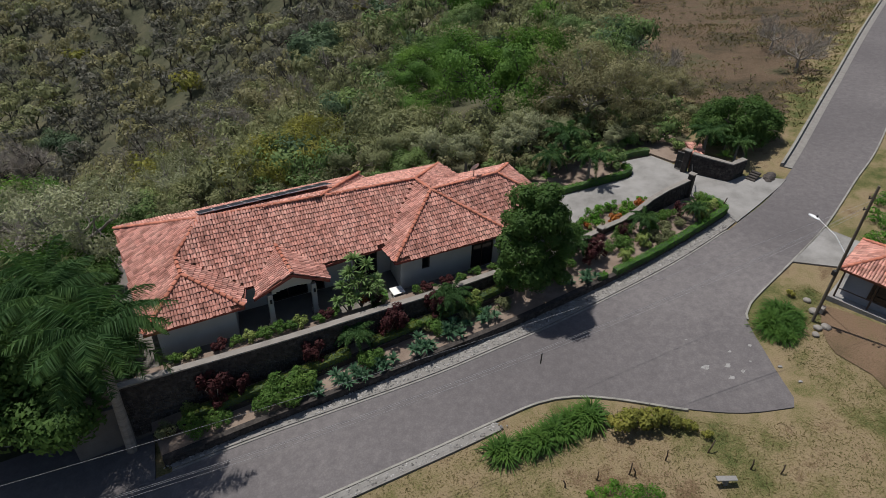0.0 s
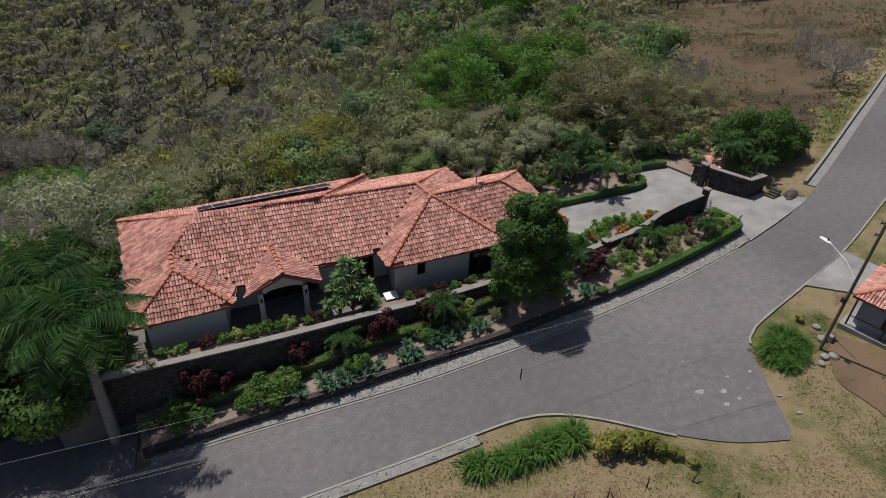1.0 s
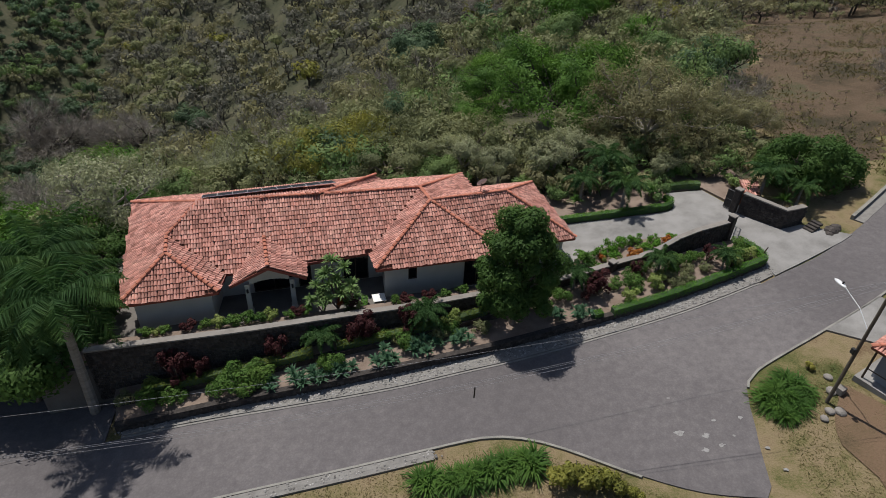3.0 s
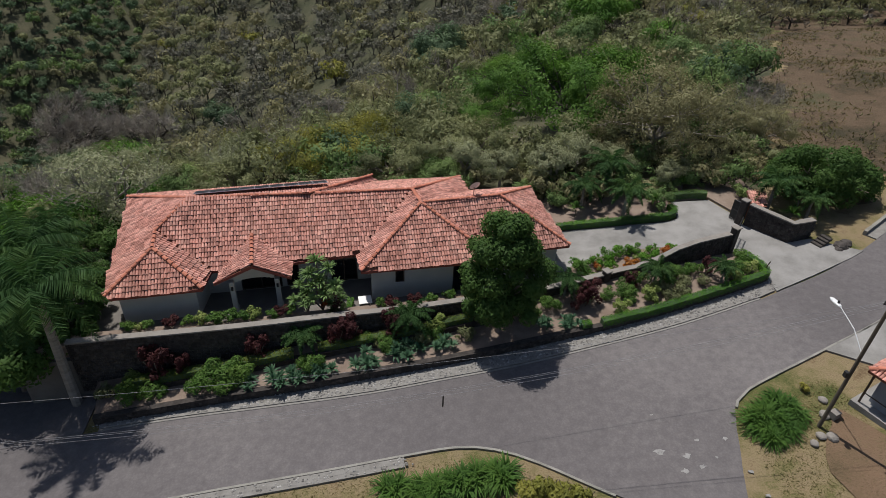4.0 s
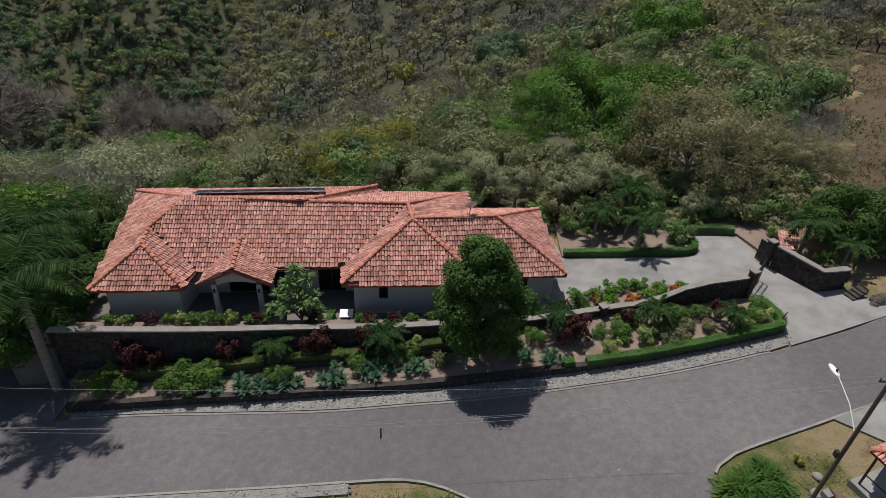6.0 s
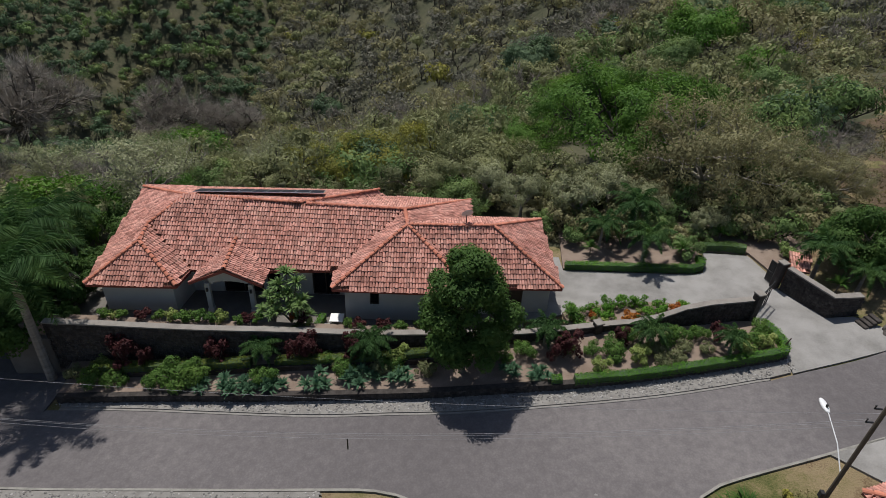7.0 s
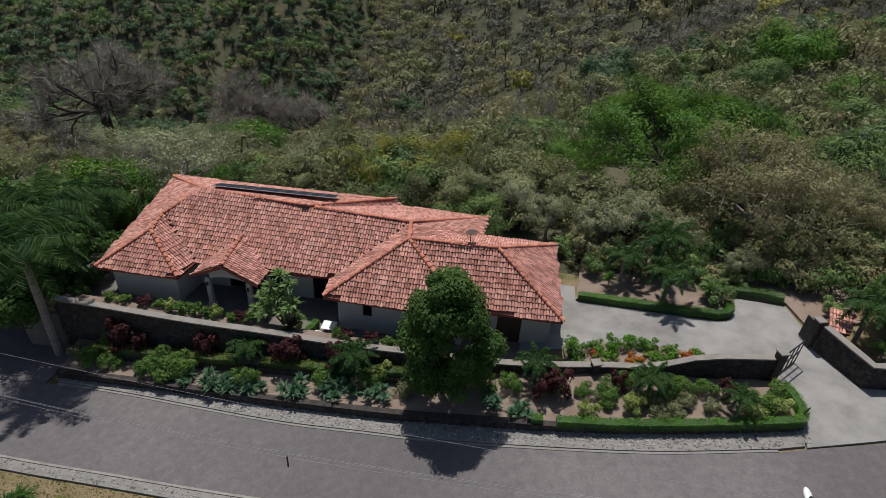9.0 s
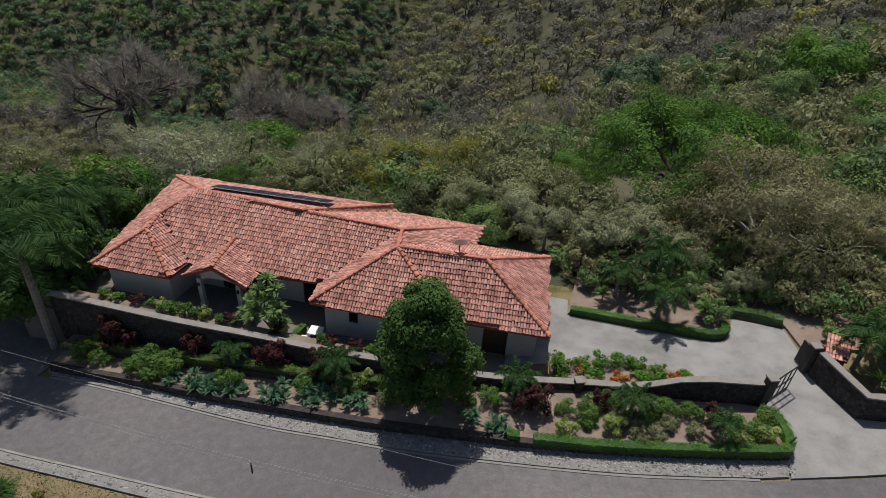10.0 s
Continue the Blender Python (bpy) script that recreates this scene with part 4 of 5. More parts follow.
place(t_olive, [(16.8, 49.0, 1.0), (12.2, 47.6, 0.9), (20.3, 50.5, 1.0), (-1.5, 47.5, 0.8), (31.0, 49.8, 0.9), (17.0, 56.5, 1.0), (4.5, 58.0, 0.9)], group="olive trees behind the house")
place(t_yell, [(8.5, 53.5, 1.1), (3.5, 51.5, 0.95), (12.8, 56.0, 0.95), (9.5, 60.5, 1.0)], group="yellow-green trees behind the house")
place(t_green, [(-5.5, 47.8, 0.7), (16.5, 44.8, 0.6), (44.0, 56.0, 0.9), (48.5, 62.0, 1.0), (52.0, 75.0, 1.1), (46.0, 71.0, 1.0), (48.5, 105.0, 1.2)], group="green trees on the slope")
place(t_grey, [(-16.5, 49.0, 1.0), (-24.0, 60.0, 1.0), (0.5, 66.0, 0.9), (65.3, 48.2, 0.85), (71.3, 57.4, 0.75), (45.5, 153.0, 1.7), (50.0, 54.0, 0.8), (15.0, 100.0, 1.3), (3.0, 86.0, 1.2)], group="leafless grey trees")
place(t_wide, [(-45.0, 72.5, 1.0), (-37.0, 96.5, 0.8), (-28.5, 102.0, 0.72)], group="huge bare trees on the knoll")
place(t_dust, [(-10.0, 43.2, 1.2), (-17.0, 56.0, 1.1), (-3.0, 54.0, 0.8), (-33.0, 61.0, 1.15)], group="withered trees behind the house")
place(t_lush, [(-21.0, 72.0, 1.35), (55.5, 115.0, 1.7), (-27.0, 63.0, 0.9), (-12.5, 39.0, 0.95), (-16.5, 40.5, 1.1), (57.0, 90.0, 1.1), (-10.0, 47.0, 0.6)], group="bright green trees of the slopes")
place(t_dark, [(28.0, 137.0, 1.7), (-53.0, 247.0, 2.0), (24.5, 131.0, 1.2)], group="dark green trees on the far slope")

# dense green trees left of the house
t_left = tree("tree", 3.4, 4.8, L_MANGO, 11, 7500, 0.15, "dense leafy green tree beside the drive", clump=0.27, rise=1.2)
place(t_left, [(-12.2, 28.4, 1.35), (-15.5, 31.5, 1.6), (-10.6, 26.2, 1.05), (-16.5, 30.6, 1.5), (-12.0, 35.0, 1.15), (-18.5, 36.0, 1.3), (-12.8, 28.0, 1.2), (-20.5, 29.0, 1.3), (-19.0, 29.0, 1.2), (-9.6, 38.6, 0.8), (-24.0, 30.0, 1.3), (-8.4, 30.6, 0.62), (-8.2, 34.2, 0.55), (-7.6, 27.6, 0.4), (-9.8, 27.6, 0.75)], group="leafy trees beside the house")

# the tall leafy tree in the front garden
rs = np.random.default_rng(21)
mango = empty("tree", (18.0, 26.0, bed_z(18) - 0.1), "tall dense dark green tree in the front garden", "tree")
segs, _ = grown(rs, 2.2, 6.0, (5, 3, 2), 0.2, rise=1.4)
v, f = stems(segs, 6)
link("trunk", mesh_np("trunk", v + np.array((18.0, 26.0, bed_z(18))), f), BARK, mango)
ml = []
for z, r, k in ((1.9, 2.2, 7), (3.4, 2.7, 9), (4.9, 2.5, 8), (6.3, 2.0, 7), (7.5, 1.2, 4)):
    for i in range(k):
        a = 2 * math.pi * (i + rs.uniform(-0.3, 0.3)) / k
        d = r * rs.uniform(0.4, 1.0)
        ml.append(((18.0 + d * math.cos(a), 26.0 + d * math.sin(a), bed_z(18) + z + rs.uniform(-0.6, 0.6)), rs.uniform(0.4, 1.15)))
link("crown", mesh_np("crown", *crown(ml, 26000, 0.13, rs, 0.42, 0.9)), L_MANGO, mango)

# clipped dark trees by the gate
rs = np.random.default_rng(22)
gt = empty("tree", (46.5, 37.2, float(ground_z(46.5, 37.2))), "wide dense green clipped tree behind the gate wall", "tree")
segs, _ = grown(rs, 3.0, 3.0, (5, 3, 2), 0.22, rise=0.9)
v, f = stems(segs, 6)
link("trunk", mesh_np("trunk", v + np.array((46.5, 37.2, float(ground_z(46.5, 37.2)))), f), BARK, gt)
ml = []
for i in range(46):
    a, d = rs.uniform(0, 2 * math.pi), math.sqrt(rs.uniform(0, 1))
    ml.append(((45.4 + 4.7 * d * math.cos(a), 37.5 + 3.0 * d * math.sin(a), 3.3 + rs.uniform(0.0, 2.9) * (1.15 - d * d)), rs.uniform(0.75, 1.2)))
link("crown", mesh_np("crown", *crown(ml, 32000, 0.12, rs, 0.5, 1.0)), L_MANGO, gt)


def frond(length, droop, rs, leaflets=85, wide=0.55, w=0.022, rise=0.55):
    """One arching feather frond along +x: rachis and two rows of leaflets."""
    t = np.linspace(0, 1, leaflets)
    px = length * (t - 0.12 * droop * t ** 2)
    pz = length * (rise * t - (rise * 0.55 + droop) * t ** 2)
    P = np.stack([px, 0 * t, pz], 1)
    out = [slivers(P[:-1], P[1:], 0.018, rs)]
    for side in (-1, 1):
        L = wide * np.sin(np.pi * (0.12 + 0.85 * t)) ** 0.7
        D = np.stack([0.5 + 0 * t, side * np.ones_like(t), -0.3 - 0.9 * rs.uniform(0, 1, leaflets)], 1)
        D /= np.linalg.norm(D, axis=1, keepdims=True)
        out.append(slivers(P, P + D * L[:, None], w * 1.0, rs))
    return join(out)


def turned(V, yaw, shift=(0, 0, 0), roll=0.0):
    c, s = math.cos(yaw), math.sin(yaw)
    R = np.array(((c, -s, 0), (s, c, 0), (0, 0, 1)))
    return V @ R.T + np.array(shift)


def palm(trunk_h, length, n, seed, label, lean=(0, 0), material=None, thick=0.16, wide=0.55, w=0.024):
    rs = np.random.default_rng(seed)
    root = empty("palm_tree", (0, 0, 0), label, "palm")
    top = Vector((lean[0], lean[1], trunk_h))
    part("trunk", tube(bmesh.new(), [(0, 0, -0.3), top * 0.35, top * 0.7, top], thick * 1.25, thick * 0.75, 9), PALMBARK, root)
    for i in range(n):
        k = i / n
        v, f = frond(length * rs.uniform(0.85, 1.1), 0.15 + 0.75 * k + rs.uniform(-0.08, 0.08), rs, wide=wide, w=w, rise=0.95 - 0.6 * k)
        v = turned(v, i * 2.4 + rs.uniform(-0.2, 0.2), top)
        link("frond", mesh_np("frond", v, f), material or L_PALM, root)
    return root


big_palm = palm(8.6, 3.7, 30, 31, "tall palm with a smooth grey trunk and drooping fronds", (0.35, -0.1), thick=0.24, wide=1.0, w=0.032)
place(big_palm, [(-6.9, 24.6, 1.0), (-8.8, 28.4, 0.92), (-10.4, 33.6, 0.72), (-13.3, 27.8, 0.85)], z=lambda x, y: road_z(x) - 0.1 if y < 25 else min(FLOOR, road_z(x) + 0.5), group="tall palms beside the house")
small_palm = palm(1.3, 1.15, 20, 32, "small garden palm with feathery fronds", thick=0.06, wide=0.26, w=0.017)
place(small_palm, [(6.1, 26.0, 1.25), (12.6, 26.5, 1.35), (22.8, 28.3, 1.2), (29.0, 28.7, 1.15), (33.5, 28.3, 1.0)], z=bed_z, group="small palms in the garden")
place(palm(2.5, 1.9, 16, 33, "green palm behind the driveway hedge", thick=0.12, wide=0.45, w=0.03), [(30.2, 37.7, 1.0), (27.4, 39.6, 0.9), (41.2, 36.2, 1.1), (30.0, 41.5, 1.2), (43.2, 34.4, 0.8)], z=lambda x, y: road_z(x) + 0.1, group="palms behind the driveway")


def shrub(name, r, h, material, seed, n, leaf, label, category="shrub", aspect=0.5):
    """A low bush of stems and leaves at the origin."""
    rs = np.random.default_rng(seed)
    root = empty(name, (0, 0, 0), label, category)
    bm = bmesh.new()
    for i in range(5):
        a = 2 * math.pi * i / 5 + rs.uniform(-0.3, 0.3)
        tube(bm, [(0, 0, -0.1), (0.35 * r * math.cos(a), 0.35 * r * math.sin(a), h * 0.45), (0.7 * r * math.cos(a), 0.7 * r * math.sin(a), h * 0.85)], 0.03, 0.012, 4)
    part("stem", bm, BARK, root)
    lob = [((r * 0.7 * math.cos(a), r * 0.7 * math.sin(a), h * rs.uniform(0.3, 0.95)), r * rs.uniform(0.25, 0.45)) for a in rs.uniform(0, 2 * math.pi, 8)]
    lob.append(((0, 0, h * 0.6), r * 0.55))
    link("foliage", mesh_np("foliage", *crown(lob, n, leaf, rs, aspect, min(1.5, h / r * 0.8))), material, root)
    return root


def rosette(name, heads, length, blades, material, seed, label, category, width=0.05, droop=0.5):
    """Spiky heads of arching blades, each (x, y, z), on stems where they stand high."""
    rs = np.random.default_rng(seed)
    root = empty(name, (0, 0, 0), label, category)
    for hx, hy, hz in heads:
        if hz > 0.5:
            part("stem", tube(bmesh.new(), [(0, 0, -0.1), (hx * 0.5, hy * 0.5, hz * 0.6), (hx, hy, hz)], 0.05, 0.035, 6), BARK, root)
        bits = []
        a = rs.uniform(0, 2 * math.pi, blades)
        el = rs.uniform(0.1, 1.35, blades)
        L = length * rs.uniform(0.7, 1.15, blades)
        D = np.stack([np.cos(a) * np.cos(el), np.sin(a) * np.cos(el), np.sin(el)], 1)
        P0 = np.tile(np.array((hx, hy, hz)), (blades, 1))
        P1 = P0 + D * L[:, None] * 0.55
        P2 = P1 + (D - np.array((0, 0, droop))) * L[:, None] * 0.5
        side = np.cross(D, np.array((0, 0, 1.0)))
        side /= np.linalg.norm(side, axis=1, keepdims=True) + 1e-6
        w = width
        V = np.stack([P0 - side * w * 0.5, P0 + side * w * 0.5, P1 + side * w, P1 - side * w, P2 + side * 0.008, P2 - side * 0.008], 1).reshape(-1, 3)
        b = np.arange(blades)[:, None] * 6
        F = np.concatenate([b + np.array((0, 1, 2, 3)), b + np.array((3, 2, 4, 5))])
        link("rosette", mesh_np("rosette", V, F), material, root)
    return root


def on_wallbed(x, y):
    return bed_z(x) + 0.33


agave = rosette("agave", [(0, 0, 0.25), (0.55, 0.2, 0.3), (-0.45, 0.3, 0.3), (0.1, -0.45, 0.2), (-0.3, -0.3, 0.35)], 0.55, 34, L_AGAVE, 41, "blue-green spiky agave clump in the bed", "agave", 0.055)
place(agave, [(4.9, 23.95, 0.95), (7.3, 24.2, 0.9), (9.8, 24.45, 1.0), (12.0, 24.85, 0.95), (14.5, 25.1, 0.85), (6.0, 23.95, 0.8), (22.4, 25.6, 0.8), (2.9, 23.9, 0.8), (13.0, 25.3, 0.7), (20.8, 25.9, 0.7)], z=bed_z, group="agaves along the road", grow=1.1)
place(shrub("shrub", 0.85, 1.0, L_BUSH, 42, 1500, 0.085, "leafy green garden shrub", aspect=0.4), [(1.6, 24.2, 1.2), (0.4, 24.1, 0.95), (2.5, 24.4, 1.0), (6.6, 24.6, 0.9), (-3.5, 23.9, 0.9), (-2.2, 24.0, 0.75), (11.2, 25.4, 0.8), (14.0, 25.9, 0.7), (25.6, 27.9, 0.6), (26.8, 27.6, 0.75), (26.9, 28.4, 0.7), (29.9, 28.9, 0.85), (30.9, 29.4, 0.8), (32.1, 29.6, 0.7), (28.0, 29.2, 0.8), (34.7, 28.9, 0.75), (35.4, 29.3, 0.7), (9.9, 26.3, 0.75), (20.2, 27.0, 0.8), (21.6, 27.4, 0.8), (24.0, 28.0, 0.7), (35.8, 30.2, 0.7)], z=bed_z, group="green shrubs in the garden", grow=1.05)
place(shrub("shrub", 0.6, 1.35, L_CROTON, 43, 900, 0.1, "dark red croton shrub against the wall", "croton", 0.35), [(-2.2, 25.1, 1.45), (-0.9, 25.2, 1.0), (3.5, 25.6, 1.1), (8.2, 26.1, 1.15), (9.0, 26.15, 1.2), (11.4, 26.4, 1.1), (24.3, 27.4, 1.15), (23.4, 27.1, 0.95), (27.4, 28.7, 0.8), (33.0, 29.4, 0.75)], z=lambda x, y: bed_z(x) + (0.33 if x < 17 else 0), group="red crotons in the garden")
place(shrub("shrub", 0.5, 0.75, L_LIME, 44, 700, 0.075, "pale yellow-green variegated shrub", "shrub"), [(-3.6, 25.2, 0.95), (14.2, 26.5, 1.1), (25.9, 26.3, 1.0), (28.2, 27.4, 1.0), (34.2, 28.3, 1.1), (35.7, 28.9, 0.9), (28.6, 28.0, 0.8)], z=bed_z, group="variegated shrubs in the garden", grow=1.2)
place(shrub("shrub", 0.7, 0.7, L_OLIVE, 45, 900, 0.07, "greyish low shrub over sandy soil", "shrub"), [(29.6, 27.3, 0.9), (30.4, 27.7, 0.9), (31.2, 28.5, 0.8), (32.4, 28.2, 0.75), (13.2, 25.9, 0.9), (15.8, 25.8, 0.9), (10.8, 25.6, 0.7), (34.0, 29.5, 0.8), (29.2, 28.0, 0.8), (-4.8, 24.3, 0.9), (1.2, 25.5, 0.85)], z=bed_z, group="grey shrubs in the garden", grow=1.1)
# behind the wall, on the terrace
place(shrub("shrub", 0.55, 0.6, L_BUSH, 46, 700, 0.07, "low green shrub behind the terrace wall", "shrub"), [(-3.9, 26.9, 0.8), (-2.9, 26.9, 0.8), (-0.6, 27.1, 0.75), (0.9, 27.2, 1.1), (1.7, 27.3, 1.1), (2.5, 27.4, 0.9), (4.3, 27.5, 0.8), (5.2, 27.7, 0.9), (14.0, 28.4, 0.9), (15.2, 28.6, 0.9), (10.9, 28.2, 0.7), (16.6, 28.8, 0.8)], z=lambda x, y: PLANTER, group="low shrubs behind the wall")
place(shrub("shrub", 0.5, 0.65, L_LIME, 47, 600, 0.075, "bright yellow-leaved shrub behind the wall", "shrub"), [(0.2, 27.2, 0.85), (3.2, 27.4, 0.9), (-3.3, 26.8, 0.5), (8.4, 28.0, 0.7)], z=lambda x, y: PLANTER, group="yellow shrubs behind the wall")
place(shrub("shrub", 0.5, 0.6, L_CROTON, 48, 500, 0.085, "dark red low shrub behind the wall", "croton"), [(-1.5, 27.0, 0.9), (4.8, 27.6, 0.9), (8.0, 28.1, 1.0), (11.5, 28.1, 0.9), (13.0, 28.3, 0.9)], z=lambda x, y: PLANTER, group="red shrubs behind the wall")
place(shrub("shrub", 0.5, 0.7, L_ORANGE, 49, 600, 0.085, "orange-red croton in the flower bed", "croton"), [(28.3, 30.95, 1.0), (31.3, 31.9, 0.9), (26.0, 31.3, 0.6), (7.5, 28.3, 0.7)], z=lambda x, y: up_bed_z(x) if x > 20 else PLANTER, group="orange crotons in the bed")
place(shrub("shrub", 0.5, 0.5, L_HEDGE, 50, 600, 0.06, "low green ground cover by the driveway", "shrub"), [(24.9, 31.2, 1.0), (26.0, 31.9, 0.9), (27.2, 32.3, 1.0), (28.2, 32.5, 1.0), (29.2, 32.5, 0.9), (30.3, 32.4, 0.9), (25.2, 30.3, 0.9), (27.0, 31.3, 0.9), (29.6, 31.4, 0.9), (30.6, 31.3, 0.8), (24.6, 32.0, 0.7), (31.8, 32.4, 0.7)], z=up_bed_z, group="ground cover by the driveway", grow=1.35)
place(shrub("shrub", 0.45, 0.6, L_LIME, 51, 500, 0.075, "yellow flowering shrub by the driveway", "shrub"), [(24.9, 30.7, 0.8), (26.7, 30.6, 0.7), (26.1, 31.1, 0.6), (29.0, 31.9, 0.5)], z=up_bed_z, group="yellow shrubs by the driveway")
drac = rosette("dracaena", [(-0.5, 0.1, 2.3), (0.0, -0.1, 1.9), (0.45, 0.2, 2.5), (0.75, -0.3, 1.7), (-0.2, 0.5, 2.8), (0.3, -0.5, 1.3), (-0.75, -0.4, 1.2), (0.1, 0.2, 1.1)], 0.62, 60, L_DRAC, 52, "pale green dracaena with spiky heads on stems", "dracaena", 0.042)
place(drac, [(7.2, 28.4, 1.15), (6.3, 28.0, 0.85), (7.9, 28.0, 0.7)], z=lambda x, y: PLANTER - 0.3, group="dracaenas on the terrace")
place(rosette("yucca", [(0, 0, 0.7)], 0.75, 60, L_GRASSY, 53, "spiky green yucca in the bed", "yucca", 0.04), [(24.6, 30.9, 1.0), (7.9, 27.7, 0.9), (26.6, 38.5, 1.0), (33.0, 38.4, 1.0), (36.3, 40.6, 1.0), (29.4, 40.6, 1.3), (43.5, 36.0, 1.4), (41.8, 34.2, 1.2)], z=lambda x, y: up_bed_z(x) if y > 30 else FLOOR, group="yuccas")
# grassy clumps on the island and by the pole
clump = rosette("grass_clump", [(0, 0, 0.1), (0.3, 0.25, 0.15), (-0.3, 0.2, 0.1), (0.1, -0.3, 0.1)], 1.15, 90, L_GRASSY, 54, "tall clump of arching green blades", "grass clump", 0.035, 0.75)
place(clump, [(11.1, 16.0, 0.95), (12.3, 15.85, 0.85), (13.3, 15.9, 0.95), (14.4, 15.95, 0.95), (15.3, 16.0, 0.9), (16.3, 16.1, 1.05), (29.9, 17.0, 1.0), (30.7, 17.5, 1.05), (31.5, 17.9, 1.0), (31.0, 16.7, 0.9), (30.2, 16.3, 0.8), (31.9, 17.2, 0.8), (-0.4, 14.9, 0.9)], group="grass clumps on the verge")
place(shrub("shrub", 0.6, 0.8, L_YELLOW, 55, 700, 0.085, "yellow-green shrub on dry grass", "shrub"), [(17.5, 14.9, 1.3), (18.3, 14.75, 1.35), (19.1, 14.5, 1.35), (19.9, 14.1, 1.15), (20.7, 13.4, 0.75), (21.2, 12.6, 0.5), (33.6, 19.0, 0.5), (1.6, 15.6, 0.5)], group="yellow shrubs on the island")
place(shrub("shrub", 0.8, 0.5, L_HEDGE, 56, 900, 0.06, "low green weeds in dry grass", "weeds"), [(15.2, 11.6, 1.0), (14.2, 11.9, 0.8), (16.4, 11.0, 0.9), (43.5, 20.5, 1.4), (46, 22.3, 1.5), (48.5, 24.0, 1.2)], group="weeds on the verge")
place(shrub("shrub", 1.0, 1.1, L_GREEN, 57, 1500, 0.1, "dark leafy shrub behind the driveway hedge", "shrub"), [(33.4, 38.6, 1.1), (35.2, 40.6, 0.9), (25.6, 40.4, 1.0), (27.4, 41.6, 1.0), (32.2, 42.0, 1.1), (36.8, 41.6, 1.2), (39.4, 41.0, 1.0), (40.5, 38.6, 0.8), (23.4, 42.2, 1.1), (38.8, 43.4, 1.2)], z=lambda x, y: road_z(x) + 0.08, group="shrubs behind the driveway")


place(shrub("shrub", 1.1, 1.4, L_MANGO, 58, 2200, 0.1, "dark leafy bush at the end of the terrace", "shrub"), [(-6.2, 26.6, 0.7), (-7.4, 26.3, 1.0), (-7.0, 28.2, 1.0), (-6.8, 29.8, 0.9), (-7.4, 31.4, 1.1), (-7.4, 33.0, 1.0), (-8.6, 28.8, 1.2), (-8.8, 26.4, 1.1), (-8.0, 36.0, 1.0)], z=lambda x, y: FLOOR, group="dark bushes beside the house")


def hedge(line, width, h, base, material, label, seed):
    """A clipped hedge: a dark core wrapped in small leaves."""
    rs = np.random.default_rng(seed)
    root = empty("hedge", (*line[0], base(*line[0])), label, "hedge")
    core = strip_along(line, -width * 0.4, width * 0.4, lambda x, y: base(x, y) + h * 0.9, base)
    part("core", core, L_DARK, root)
    P, N = [], []
    for (ax, ay), (bx, by) in zip(line, line[1:]):
        L = math.hypot(bx - ax, by - ay)
        tx, ty = (bx - ax) / L, (by - ay) / L
        m = int(L * 420)
        s, q = rs.uniform(0, 1, m), rs.uniform(-1, 1 + 2 * h / width, m)
        top = q < 1
        o = np.where(top, q * width / 2, np.where(rs.uniform(0, 1, m) < 0.6, 1, -1) * width / 2)
        zz = np.where(top, h, rs.uniform(0.05, 1, m) * h) + rs.normal(0, 0.03, m) + 0.04 * np.sin(ax * 3)
        x, y = ax + (bx - ax) * s - ty * o, ay + (by - ay) * s + tx * o
        P.append(np.stack([x, y, np.array([base(u, v) for u, v in zip(x, y)]) + zz], 1))
        N.append(np.stack([np.where(top, 0, -ty * np.sign(o)), np.where(top, 0, tx * np.sign(o)), np.where(top, 1, 0.3)], 1) + rs.normal(0, 0.4, (m, 3)))
    link("foliage", mesh_np("foliage", *quads(np.concatenate(P), np.concatenate(N), rs.uniform(0.03, 0.06, sum(len(p) for p in P)), 0.6, rs)), material, root)


hedge(offset(cut(EDGE, 24.3, 36.7), 0.15) + [(36.75, 28.9), (36.6, 29.7), (36.2, 30.7)], 0.5, 0.5, bed_z, L_HEDGE, "bright green clipped hedge curving along the verge", 61)
hedge(offset(cut(EDGE, 23.0, 23.7), 0.2), 0.45, 0.45, bed_z, L_HEDGE, "short block of clipped green hedge", 62)
hedge(offset(cut(WLINE, -4.5, 6.0), -0.9), 0.55, 0.6, lambda x, y: bed_z(x) + 0.3, L_YHEDGE, "low yellow-green clipped hedge under the wall", 63)
hedge(offset(cut(WLINE, 6.8, 16.5), -0.85), 0.5, 0.5, lambda x, y: bed_z(x) + 0.3, L_YHEDGE, "low olive hedge under the wall", 64)
hedge(smooth([(24.7, 37.0), (28, 36.9), (32, 36.75), (33.7, 36.85), (34.3, 37.4), (34.2, 38.2)], 0.7), 0.5, 0.5, up(0.08), L_HEDGE, "clipped green hedge along the driveway", 65)
hedge(smooth([(34.8, 39.6), (36.4, 39.6), (37.8, 39.3)], 0.7), 0.6, 0.6, up(0.05), L_BUSH, "dark green hedge at the driveway's end", 66)
hedge([(8.75, 28.0), (8.85, 28.7), (8.95, 29.4)], 0.4, 0.5, lambda x, y: FLOOR, L_HEDGE, "small block of bright clipped hedge on the terrace", 67)

